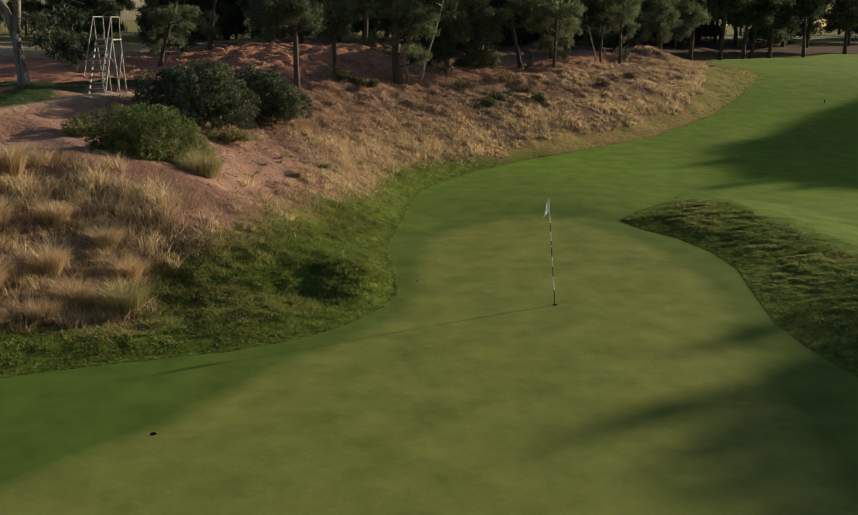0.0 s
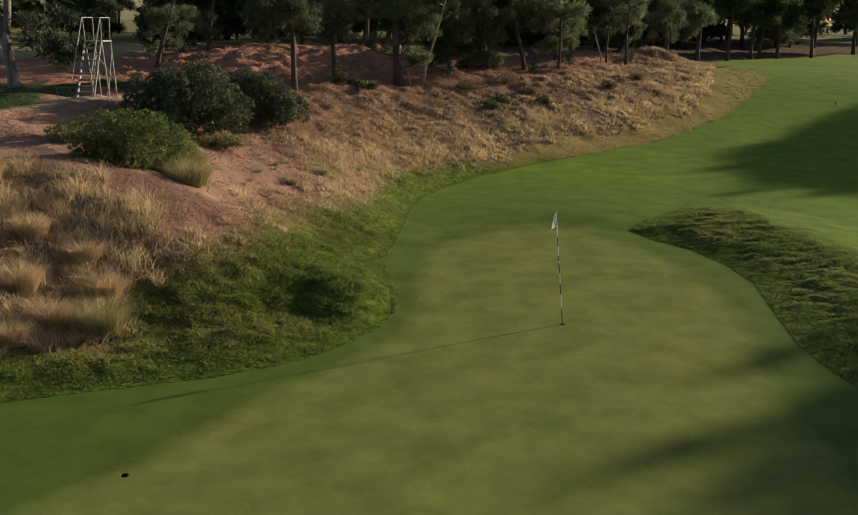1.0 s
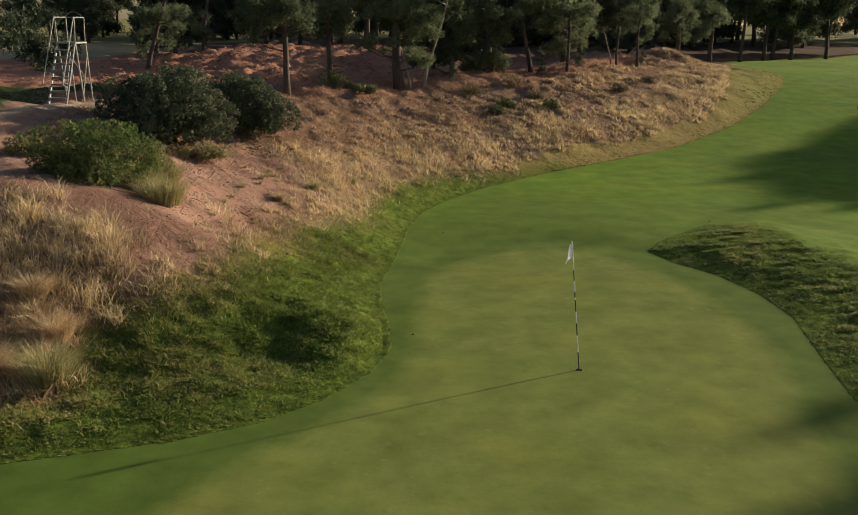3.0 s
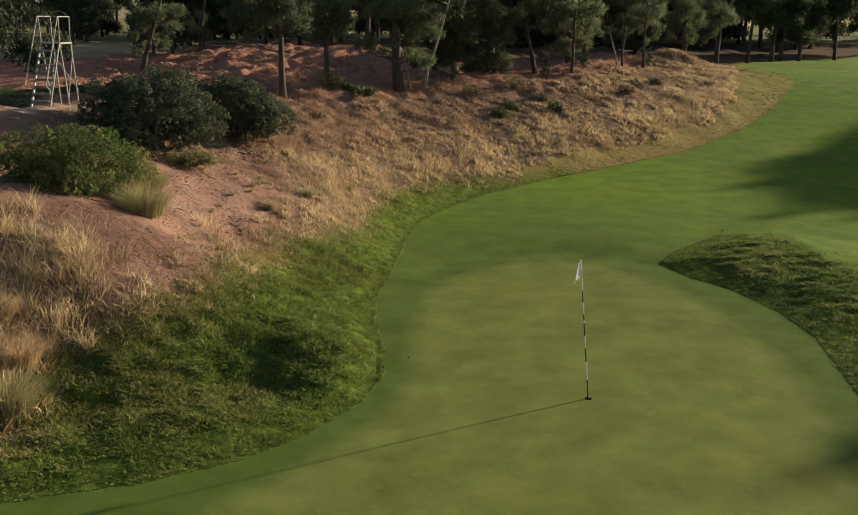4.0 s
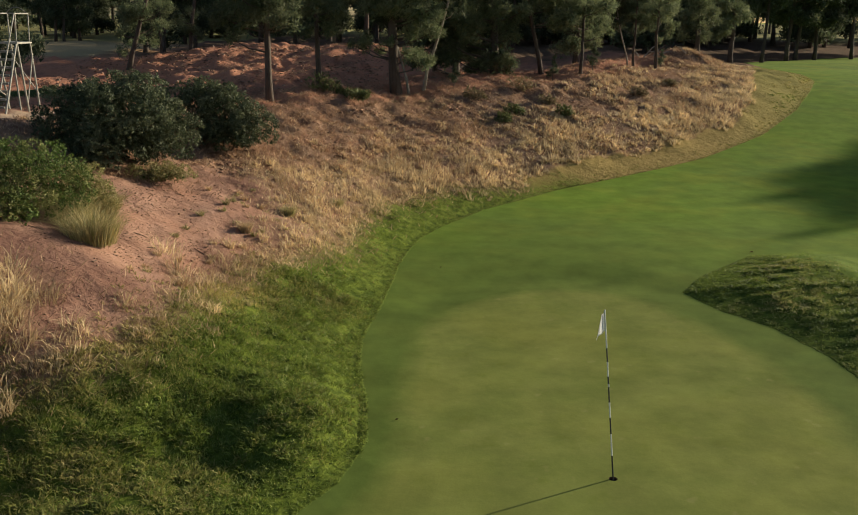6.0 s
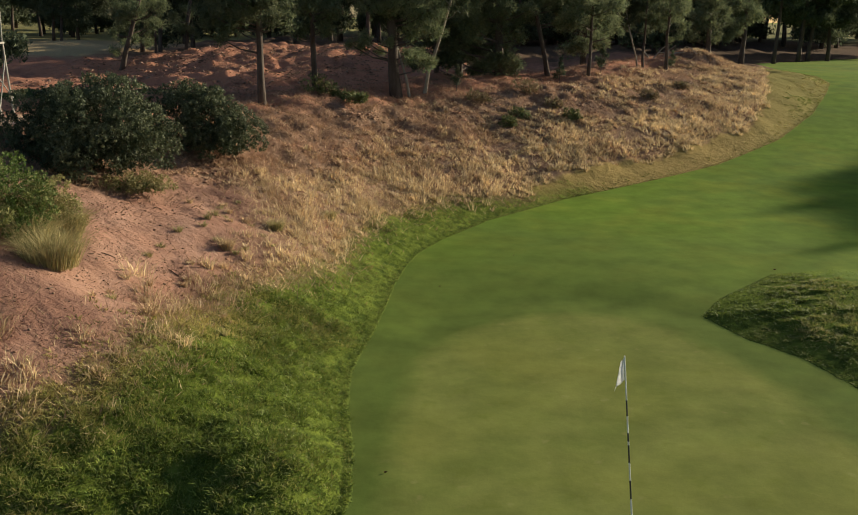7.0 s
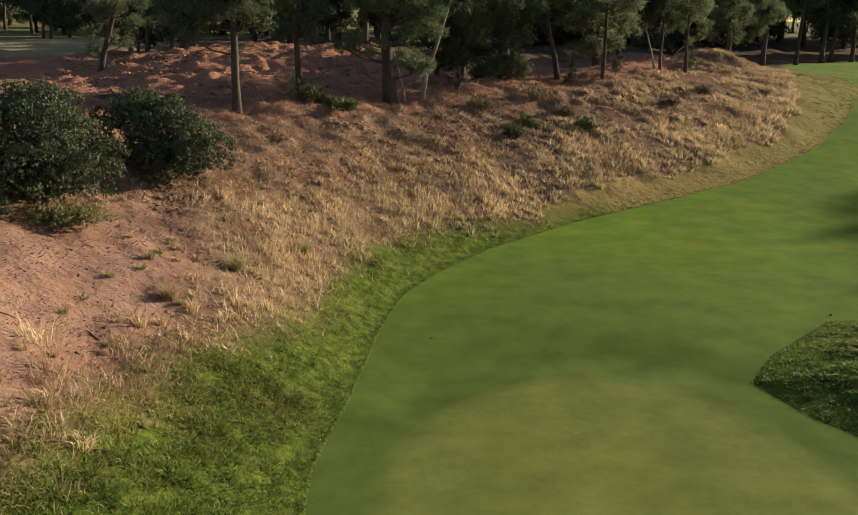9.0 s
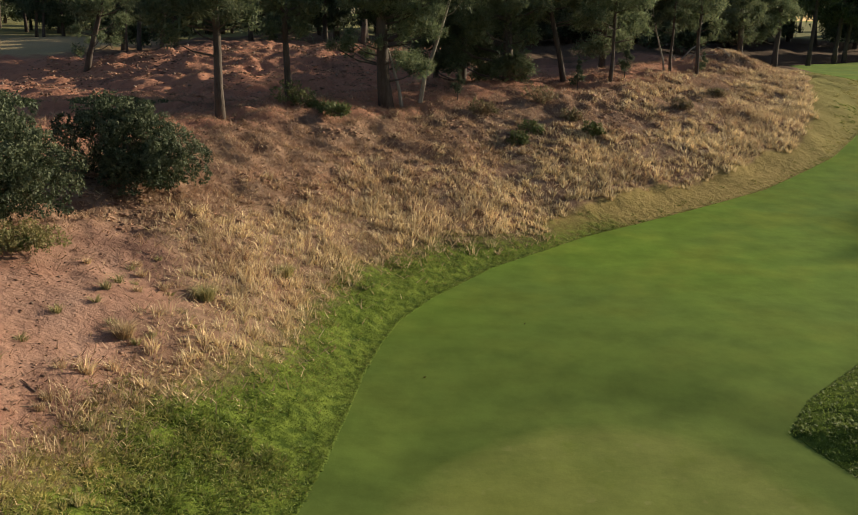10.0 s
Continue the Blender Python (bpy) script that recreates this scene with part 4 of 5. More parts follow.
# foot, height, lean, trunk radius, lobes of the lower crown (across, up, radius), the crown above, label
NEAR_PINES = [
    ((-14.17, 52.0), 9.0, (3.2, -0.4), 0.14, [(0.26, 2.67, 0.78), (-0.12, 1.02, 0.44), (1.34, 1.46, 0.42), (1.04, 3.1, 0.68), (0.65, 1.92, 0.39), (1.88, 2.33, 0.52), (-0.3, 1.91, 0.39), (2.29, 3.31, 0.52)], (4.2, 1.5, 4, "round"), "pine leaning over the red earth bank"),
    ((-13.04, 55.0), 6.5, (0.2, 0.3), 0.065, [(-0.25, 1.11, 0.45), (0.31, 1.8, 0.42), (-0.44, 1.79, 0.39), (0.17, 2.58, 0.5)], (3.6, 0.9, 3, "round"), "slim young pine on the red earth bank"),
    ((-11.81, 57.0), 8.0, (0.9, 0.2), 0.13, [(-0.34, 1.35, 0.58), (0.32, 1.25, 0.44), (-0.75, 1.94, 0.47), (0.15, 2.09, 0.47), (0.64, 0.87, 0.26)], (4.6, 1.3, 4, "round"), "pine with crooked limbs on the red earth bank"),
    ((-4.25, 32.6), 9.3, (0.2, 0.2), 0.125, [(-0.72, 2.70, 0.80), (-1.50, 2.85, 0.62), (-1.18, 2.12, 0.34), (0.76, 2.62, 0.50), (0.55, 3.15, 0.62), (-0.13, 3.27, 0.76), (-1.20, 3.40, 0.72)], (4.2, 1.6, 5, "round"), FRONT),
    ((-2.77, 35.4), 9.0, (-0.2, 0.3), 0.105, [(-0.10, 2.78, 0.80), (0.35, 2.12, 0.45), (-0.48, 1.98, 0.42), (-0.71, 2.92, 0.58), (0.69, 2.70, 0.50)], (4.0, 1.4, 5, "round"), FRONT),
    ((-1.75, 62.0), 10.5, (0.1, 0.1), 0.16, [(-0.78, 3.3, 1.0), (0.17, 2.9, 0.9), (1.0, 3.6, 0.86), (-0.24, 4.0, 1.0), (0.8, 2.3, 0.5)], (4.8, 2.2, 4, "round"), "pine behind the red earth bank"),
    ((0.05, 37.3), 9.4, (-0.9, 0.4), 0.22, [(0.94, 2.98, 0.84), (1.62, 2.98, 0.36), (0.55, 2.36, 0.57), (1.38, 2.40, 0.44), (-1.28, 1.86, 0.43), (-0.64, 1.72, 0.34), (-1.70, 1.95, 0.28), (0.45, 1.42, 0.42), (1.10, 1.30, 0.46), (-0.81, 3.25, 0.78), (0.17, 3.45, 0.84)], (4.2, 1.5, 5, "round"), FRONT),
    ((4.42, 42.4), 8.9, (-0.3, 0.2), 0.19, [(0.05, 0.79, 0.9), (0.59, 0.25, 0.48), (-0.73, 0.42, 0.58), (-1.31, 1.89, 0.99), (-1.83, 2.84, 0.99), (-0.13, 2.3, 0.99), (0.79, 2.63, 0.6), (-1.07, 0.17, 0.42), (-2.03, 0.72, 0.54), (-0.84, 3.33, 0.99), (0.75, 1.66, 0.54), (-2.5, 1.55, 0.54)], (4.4, 1.5, 5, "cone"), SKIRT),
    ((6.75, 43.8), 8.2, (-2.0, 0.1), 0.11, [(-0.9, 2.6, 0.7), (0.4, 2.9, 0.7), (-0.3, 3.4, 0.8), (0.9, 2.4, 0.5)], (3.8, 1.7, 4, "round"), FRONT),
    ((1.80, 43.0), 7.3, (0.1, 0.2), 0.10, [(-0.79, 1.09, 0.63), (0.1, 0.83, 0.63), (0.89, 1.04, 0.63), (-0.31, 1.77, 0.63), (0.58, 1.98, 0.73), (-1.0, 0.57, 0.42), (-0.21, 2.61, 0.63)], (2.8, 1.2, 4, "cone"), SKIRT),
    ((2.85, 45.0), 8.3, (0.1, 0.2), 0.17, [(-0.52, 1.08, 0.78), (0.52, 1.39, 0.84), (-1.15, 1.91, 0.73), (0.1, 2.33, 0.94), (1.04, 0.76, 0.63), (-0.94, 2.96, 0.84), (0.84, 3.17, 0.94), (-1.67, 0.97, 0.52), (-0.1, 3.79, 0.94)], (4.2, 1.3, 5, "cone"), SKIRT),
    ((9.9, 52.0), 8.6, (0.1, 0.2), 0.17, [(-0.6, 1.2, 0.8), (0.6, 1.5, 0.8), (-1.2, 2.4, 0.8), (0.1, 2.5, 0.9), (1.2, 2.8, 0.8), (-0.4, 3.5, 0.9)], (4.0, 2.0, 5, "cone"), SKIRT),
    ((8.36, 43.2), 8.4, (0.1, 0.2), 0.075, [(-0.60, 2.32, 0.75), (0.59, 2.23, 0.70), (-0.07, 3.02, 0.90), (-1.26, 2.12, 0.45), (1.15, 1.89, 0.33), (-1.04, 3.01, 0.70), (0.97, 2.93, 0.66)], (3.8, 1.5, 4, "round"), FRONT),
    ((13.26, 48.3), 8.8, (0.15, 0.1), 0.085, [(-0.04, 2.83, 0.68), (-0.49, 2.16, 0.37), (0.58, 2.23, 0.43), (-0.78, 3.05, 0.48), (0.20, 1.50, 0.26), (0.60, 3.23, 0.52), (-0.11, 3.82, 0.74)], (4.2, 1.3, 4, "cone"), FRONT),
    ((18.60, 58.0), 9.0, (-0.2, 0.1), 0.17, [(-0.70, 2.6, 1.08), (0.55, 2.7, 0.90), (0.16, 1.5, 0.55), (-1.02, 1.5, 0.50), (-0.18, 3.6, 1.05)], (4.4, 2.0, 4, "round"), "dark pine behind the mound's end"),
    ((22.30, 62.5), 9.0, (0.2, 0.1), 0.17, [(0.0, 2.9, 0.85), (-0.8, 2.3, 0.68), (0.4, 3.5, 0.84), (-0.55, 3.8, 0.98), (-1.0, 1.7, 0.54)], (4.6, 2.0, 4, "round"), "dark pine behind the mound's end"),
]


def near_pines():
    for i, ((x, y), tall, lean, thick, lobes, upper, label) in enumerate(NEAR_PINES):
        ob = pine(300 + i, tall, lobes, upper, lean, thick, lumps=10, per=125, long=0.17, wide=0.0095, mat=NEEDLES, fine=True)
        ob.matrix_basis = pose(*on_ground(x, y, 0.03))
        tagged(ob, label, "tree", "pines beyond the mound")


near_pines()
PINES = {
    "slim": pine(2, 8.5, [(-0.4, 2.4, 0.5), (0.5, 2.7, 0.5), (0.1, 3.2, 0.6)], (3.3, 1.3, 5, "round"), (-0.2, 0.2), 0.085),
    "small": pine(6, 3.6, [], (0.9, 0.95, 5, "cone"), (0.15, 0.0), 0.05),
    "sloped": pine(9, 8.0, [(1.3, 3.2, 0.5), (0.7, 3.6, 0.6)], (4.0, 1.7, 4, "round"), (2.4, 0.3), 0.068, BARK_PALE),
    "dense": pine(3, 9.0, [], (0.5, 2.5, 8, "cone"), (0.1, 0.0), 0.18, lumps=6, per=26, long=0.34, wide=0.045),
    "broad": pine(4, 10.5, [], (2.7, 2.6, 6, "round"), (-0.4, 0.3), 0.17, lumps=6, per=26, long=0.34, wide=0.045),
    "open": pine(5, 9.0, [], (3.0, 2.0, 5, "round"), (0.8, 0.2), 0.13, lumps=6, per=26, long=0.34, wide=0.045),
    "spire": pine(7, 10.0, [], (1.2, 1.7, 9, "cone"), (0.0, 0.1), 0.16, lumps=6, per=26, long=0.34, wide=0.045),
}
TALL = {"slim": 8.6, "dense": 9.1, "broad": 10.6, "open": 9.1, "spire": 10.2}


def tree_rows():
    front = [("sloped", 1.05, 37.7, 0, 1.0), ("sloped", 0.55, 37.35, 150, 0.8), ("sloped", 11.9, 48.5, 180, 0.62), ("slim", 12.3, 49.0, 300, 0.8),
             ("small", 7.0, 42.4, 80, 0.35), ("small", 9.1, 44.0, 10, 0.4), ("small", 2.3, 38.0, 10, 0.3), ("small", 13.9, 49.6, 10, 0.3), ("dense", 17.5, 66, 70, 0.9)]
    for kind, x, y, turn, scale in front:
        plant(PINES[kind], x, y, turn, scale, "small green pine sapling on the mound's crest" if kind == "small" else FRONT if kind != "dense" else SKIRT)
    rng = random.Random(4)
    for x, y in [(12, 73), (15, 75), (9, 71), (18, 76), (21.5, 77), (13.5, 79), (25, 78), (5.5, 69), (17, 80), (30.5, 86), (36, 100), (33.5, 93)]:
        plant(PINES["dense"], x, y, rng.uniform(0, 360), rng.uniform(0.75, 1.0), "dense dark pine at the wood's edge", "pines at the wood's edge")
    for x, y in [(26, 66.4), (29, 69.3), (30.2, 70.5), (32, 71.2), (36, 73.5), (43, 80), (47, 82.5), (26, 78), (29, 83), (31, 89), (34, 95), (34, 84), (41, 90), (50, 93), (37, 96), (45, 99), (56, 101), (62, 104)]:
        plant(PINES[rng.choice(("broad", "open", "broad"))], x, y, rng.uniform(0, 360), rng.uniform(0.9, 1.2), "tall pine with a dark trunk at the fairway's end", "pines at the fairway's end")
    for k in range(26):
        x = -70 + 7 * k + rng.uniform(-2, 2)
        plant(PINES[rng.choice(("dense", "broad", "dense"))], x, 128 + 0.25 * max(x, 0) + rng.uniform(-6, 10), rng.uniform(0, 360), rng.uniform(1.0, 1.3), "far dark pine closing the view", "pines closing the view")
    n = 0
    while n < 110:
        x, y = rng.uniform(-58, 70), rng.uniform(41, 118)
        if x > 19 and y < 57 + 0.62 * x or x < 2 and y < 60 or x < -16 and y < 90 or y < 46 + 0.35 * max(x, 0):
            continue
        if abs(x + 0.41 * (y - 1.5)) < 1.3 and x < -14:
            continue
        if 38 < y - 0.5626 * (x + 8) < 56 and x < 50:
            continue
        if x > 24 and y > 92 and rng.random() < 0.45:
            continue
        n += 1
        plant(PINES[rng.choice(("broad", "dense", "dense", "spire"))], x, y, rng.uniform(0, 360), rng.uniform(0.8, 1.25), "dark pine in the wood behind the mound", "pines in the wood")
    for x, y in [(-18.5, 73), (-15.5, 66), (-6.5, 65), (-4.5, 70), (1.5, 68), (-10, 74)]:
        plant(PINES[rng.choice(("spire", "broad", "dense"))], x, y, rng.uniform(0, 360), rng.uniform(0.8, 1.1), "dark pine beyond the red earth bank", "pines in the wood")
    rng = random.Random(17)
    # the belt along the fairway's other side: each tree stands where the tip of its shadow puts it (across the sun's way, along it)
    belt = [(p, float(np.interp(p, [13.6, 15.2, 17.2, 19.6, 20.6, 21.3, 23, 24.7, 27], [25.4, 23.7, 23.6, 24.5, 26.4, 29.6, 34, 41, 51])) + rng.uniform(-0.4, 1.0), "broad") for p in np.arange(13.7, 26.5, 0.85)]
    belt += [(16.4, 19.6, "spire"), (19.9, 24.0, "spire"), (18.3, 23.6, "spire"), (22.2, 30.0, "spire"), (14.9, 22.0, "spire")]
    belt += [(p, float(np.interp(p, [14, 19.6, 23, 27], [29, 30, 41, 57])) + rng.uniform(-1, 2), "broad") for p in np.arange(14.6, 27, 1.7)]
    belt += [(4.1, 3.1, "spire"), (5.55, 7.3, "spire"), (2.75, 3.6, "spire"), (2.0, 3.0, "spire"), (1.1, 2.2, "spire"), (3.9, 5.8, "dense"), (2.6, 6.0, "dense"), (0.2, 2.5, "dense"), (1.4, 5.0, "broad"),
             (0.4, 7.0, "broad"), (-1.2, 3.5, "broad"), (3.4, 9.0, "broad"), (4.9, 10.4, "dense"), (1.9, 8.0, "broad"), (3.1, 6.6, "dense"), (3.3, 7.4, "broad"), (4.8, 8.6, "dense"), (0.9, 3.0, "dense"), (2.2, 4.4, "dense"), (2.5, 5.2, "dense"), (3.75, 4.8, "dense"), (1.5, 3.6, "dense"), (2.4, 7.2, "broad"), (3.2, 10.2, "broad"), (0.6, 5.5, "dense"), (2.9, 13.0, "broad"), (4.4, 13.5, "broad"), (-3, 6, "broad"), (-5, 2, "broad"), (7.9, 21.0, "dense"), (9.2, 24.5, "broad")]
    for across, along, kind in belt:
        tx, ty = 0.871 * along - 0.49 * across, 0.49 * along + 0.871 * across
        s, zt = rng.uniform(1.0, 1.15), float(height(tx, ty))
        run = TALL[kind] * s / math.tan(SUN_ELEV)
        for _ in range(4):
            run = (float(height(tx + 0.871 * run, ty + 0.49 * run)) + TALL[kind] * s - zt) / math.tan(SUN_ELEV)
        plant(PINES[kind], tx + 0.871 * run, ty + 0.49 * run, rng.uniform(0, 360), s, "tall pine in the belt beside the fairway", "pines beside the fairway")


tree_rows()
for proto in PINES.values():
    for o in list(proto.children_recursive) + [proto]:
        bpy.data.objects.remove(o)


def old_tree():
    """A big forked pine with pale bark and bare lower limbs beside the tee."""
    rng = np.random.default_rng(77)
    root = thing("pine_tree", on_ground(-16.0, 34.9, 0.1), "big forked pine with furrowed grey bark and bare lower limbs", "tree", scale=1.22)
    bm = bmesh.new()
    tube(bm, [(0, 0, -0.2), (-0.02, 0, 0.25), (-0.06, 0, 0.7), (-0.12, 0, 1.4), (-0.2, 0.1, 2.0)], [0.33, 0.21, 0.175, 0.155, 0.15], 14)
    tube(bm, [(-0.18, 0.1, 1.8), (-0.45, 0.1, 2.7), (-0.95, 0.2, 3.6), (-1.5, 0.3, 7.5)], [0.17, 0.13, 0.11, 0.05], 10)
    tube(bm, [(-0.16, 0.1, 1.8), (-0.02, 0.1, 2.9), (0.05, 0, 4.4), (0.3, 0.1, 9.0)], [0.15, 0.12, 0.10, 0.05], 10)
    for start, end in (((-0.1, 0.1, 3.3), (2.3, -0.2, 2.9)), ((-0.9, 0.2, 4.0), (-2.6, 0, 2.2)), ((-0.3, 0.1, 2.3), (-1.5, -0.3, 3.6)), ((0, 0, 4.2), (1.6, 0.8, 4.4)), ((-0.1, 0, 3.6), (0.5, -1.4, 4.6))):
        a, b = Vector(start), Vector(end)
        mid = a.lerp(b, 0.5) + Vector((0, 0, 0.18))
        tube(bm, [a, mid, b], [0.07, 0.045, 0.015], 6, False)
    part("trunk", bm, BARK_OLD, root, "furrowed grey forked trunk", smooth=True)
    n = 80
    centres = np.stack([rng.normal(-0.9, 1.1, n), rng.normal(0, 1.3, n), rng.uniform(4.4, 10.0, n)], 1)
    low = np.stack([rng.normal(1.1, 0.5, 16), rng.normal(1.4, 0.6, 16), rng.uniform(1.0, 2.6, 16)], 1)
    heaps = np.concatenate([np.concatenate([centres, low]), rng.uniform(0.35, 0.65, n + 16)[:, None]], 1)
    v, t, dry = needles(rng, heaps, 6, 60, 0.16, 0.012)
    link_mesh("crown", v, t, NEEDLES_SHADED, root, "dark green needles in loose tufts", dry=dry)


old_tree()


def shrub(name, x, y, lobes, leaf, count, mat, label, category, seed, dry_mean=0.15):
    """A shrub: stems and sprays of leaves over many small lobes that grow from the main ones (dx, dy, dz, rx, rz)."""
    rng = np.random.default_rng(seed)
    root = thing(name, on_ground(x, y), label, category)
    bm = bmesh.new()
    small = []
    for dx, dy, dz, rx, rz in lobes:
        for _ in range(4):
            a, r = rng.uniform(0, 6.28), rng.uniform(0.2, 0.8) * rx
            tube(bm, [(dx * 0.3, dy * 0.3, -0.2), (dx * 0.7, dy * 0.7, dz * 0.4), (dx + math.cos(a) * r, dy + math.sin(a) * r, dz + rng.uniform(0, 0.6) * rz)], [0.03, 0.02, 0.006], 5, False)
        small.append((dx, dy, dz, rx * 0.74, rz * 0.74, 0.4))
        lumps = int(8 + 27 * rx * rx)
        for k in range(lumps):
            a, up = k * 2.4 + rng.uniform(-0.2, 0.2), min(0.99, 1 - 1.8 * (k + rng.uniform(0.2, 0.8)) / lumps)
            o = math.sqrt(1 - up * up)
            f = rng.uniform(0.84, 1.14)
            q = min(rng.uniform(0.15, 0.30) / rx, 0.4)
            small.append((dx + math.cos(a) * o * rx * f, dy + math.sin(a) * o * rx * f, max(0.05, dz + up * rz * f), rx * q, rx * q * 0.85, 1.0))
    share = np.array([l[3] ** 2 * l[5] for l in small])
    vs, ts, ds, at = [], [], [], 0
    for (dx, dy, dz, rx, rz, lump_lit), part_of in zip(small, share / share.sum()):
        n = max(20, int(count * part_of))
        m = max(8, n // 9)
        w = rng.normal(0, 1, (m, 3))
        w[:, 2] += 0.25
        w /= np.linalg.norm(w, axis=1)[:, None]
        lump = 0.92 + rng.normal(0, 0.09, m)
        ends = np.stack([dx + w[:, 0] * rx * lump, dy + w[:, 1] * rx * lump, dz + w[:, 2] * rz * lump], 1)
        ends[:, 2] = np.maximum(ends[:, 2], 0.0)
        pick = rng.integers(0, m, n)
        c = ends[pick] + rng.normal(0, leaf * 0.8, (n, 3))
        aim = w[pick] * 0.3 + rng.normal(0, 0.7, (n, 3)) + np.array([0, 0, 0.2])
        aim /= np.linalg.norm(aim, axis=1)[:, None]
        side = np.cross(aim, w[pick] + rng.normal(0, 0.35, (n, 3)))
        side /= np.linalg.norm(side, axis=1)[:, None]
        s = leaf * rng.uniform(0.6, 1.35, n)[:, None]
        v = np.stack([c - aim * s, c + side * s * 0.45, c + aim * s, c - side * s * 0.45], 1).reshape(-1, 3)
        q = (np.arange(n) * 4)[:, None, None]
        ts.append((q + np.array([[0, 1, 2], [0, 2, 3]])[None]).reshape(-1, 3) + at)
        vs.append(v)
        # lumps paler, inner leaves darker: highlights and inner shade put into leaf tone
        ds.append(np.repeat(np.clip(rng.normal(dry_mean, 0.14, n) + rng.uniform(-0.15, 0.4) if lump_lit == 1.0 else rng.normal(0, 0.06, n), 0, 1), 4))
        at += len(v)
    part("stems", bm, TWIG, root)
    link_mesh("foliage", np.concatenate(vs), np.concatenate(ts), mat, root, dry=np.concatenate(ds))
    return root


shrub("evergreen_shrub", -6.5, 22.7, [(-0.6, -0.1, 0.75, 1.0, 0.85), (0.35, -0.2, 0.85, 1.1, 0.9), (0.0, 0.5, 1.1, 1.05, 0.8), (1.0, 0.1, 0.5, 0.75, 0.65), (-1.2, 0.2, 0.4, 0.6, 0.55), (0.1, -0.6, 0.4, 0.9, 0.5)], 0.029, 85000, LEAVES_DARK,
      "large dense dark green rounded shrub on bare earth", "shrub", 31)
shrub("evergreen_shrub", -4.8, 26.3, [(-0.75, 0, 0.75, 0.75, 0.7), (-0.5, 0.2, 1.3, 0.5, 0.45), (0.15, 0, 0.75, 0.75, 0.65), (0.75, -0.1, 0.5, 0.6, 0.5), (0.0, 0.3, 1.1, 0.5, 0.45), (0.2, -0.4, 0.35, 0.6, 0.35)], 0.029, 48000, LEAVES_DARK,
      "smaller dark green shrub close beside the large one", "shrub", 32)
shrub("bramble_bush", -6.75, 17.3, [(-0.45, 0.05, 0.58, 0.75, 0.6), (0.15, 0.15, 0.55, 0.85, 0.58), (-0.9, -0.1, 0.28, 0.5, 0.4), (-0.1, -0.45, 0.3, 0.6, 0.4)], 0.022, 52000, LEAVES_BRIGHT,
      "rounded sprawling bright green bramble on red earth", "bush", 33, 0.15)
shrub("bramble_bush", -6.05, 18.4, [(-0.1, 0.1, 0.4, 0.5, 0.42), (0.25, -0.1, 0.2, 0.4, 0.3)], 0.016, 24000, LEAVES_BRIGHT, "dry olive bramble grown into a tussock", "bush", 35, 0.7)
shrub("bramble_bush", -8.75, 18.7, [(0, 0, 0.16, 0.36, 0.25), (0.3, 0.1, 0.08, 0.22, 0.15)], 0.018, 9000, LEAVES_BRIGHT, "small low green bush on red earth", "bush", 34, 0.35)
shrub("bramble_bush", -5.6, 22.1, [(0, 0, 0.05, 0.5, 0.2), (0.45, -0.1, 0.04, 0.4, 0.14)], 0.02, 8000, LEAVES_BRIGHT, "low olive-green bush at the large shrub's foot", "bush", 36, 0.95)


# ---- flagstick ----
def flagstick():
    base, top = Vector((2.5, 11.6, 0)), Vector((2.366, 12.0, 2.08))
    z0 = float(height(2.5, 11.6))
    root = thing("flagstick", (base.x, base.y, z0), "white and black banded golf flagstick with a white flag", "flagstick")
    way = (top - base) / (top - base).z
    cuts = [(-0.1, 0.29, POLE_BLACK), (0.29, 0.56, POLE_WHITE), (0.56, 0.76, POLE_BLACK), (0.76, 0.95, POLE_WHITE), (0.95, 1.14, POLE_BLACK), (1.14, 1.18, POLE_WHITE),
            (1.18, 1.27, POLE_BLACK), (1.27, 1.45, POLE_WHITE), (1.45, 1.62, POLE_BLACK), (1.62, 2.09, POLE_WHITE)]
    for a, b, mat in cuts:
        bm = bmesh.new()
        tube(bm, [way * a, way * b], [0.0105 - 0.002 * a / 2, 0.0105 - 0.002 * b / 2], 10)
        part("pole_band", bm, mat, root, "black band" if mat is POLE_BLACK else "white band")
    bm = bmesh.new()
    nu, nv = 9, 12
    grid = []
    for j in range(nv + 1):
        v = j / nv
        row = []
        for i in range(nu + 1):
            u = i / nu
            p = way * (2.07 - 0.01 * u - 0.23 * v - 0.11 * u * (0.3 + 0.7 * v))
            fold = 0.03 * math.sin(u * 9 + v * 2) * u
            p = p + Vector((-0.125 * u * (0.22 + 0.78 * v) - 0.010, fold, 0))
            row.append(bm.verts.new(p))
        grid.append(row)
    for j in range(nv):
        for i in range(nu):
            bm.faces.new((grid[j][i], grid[j][i + 1], grid[j + 1][i + 1], grid[j + 1][i]))
    bmesh.ops.solidify(bm, geom=bm.faces[:], thickness=0.003)
    part("flag", bm, CLOTH, root, "limp white cloth flag", smooth=True)
    return root


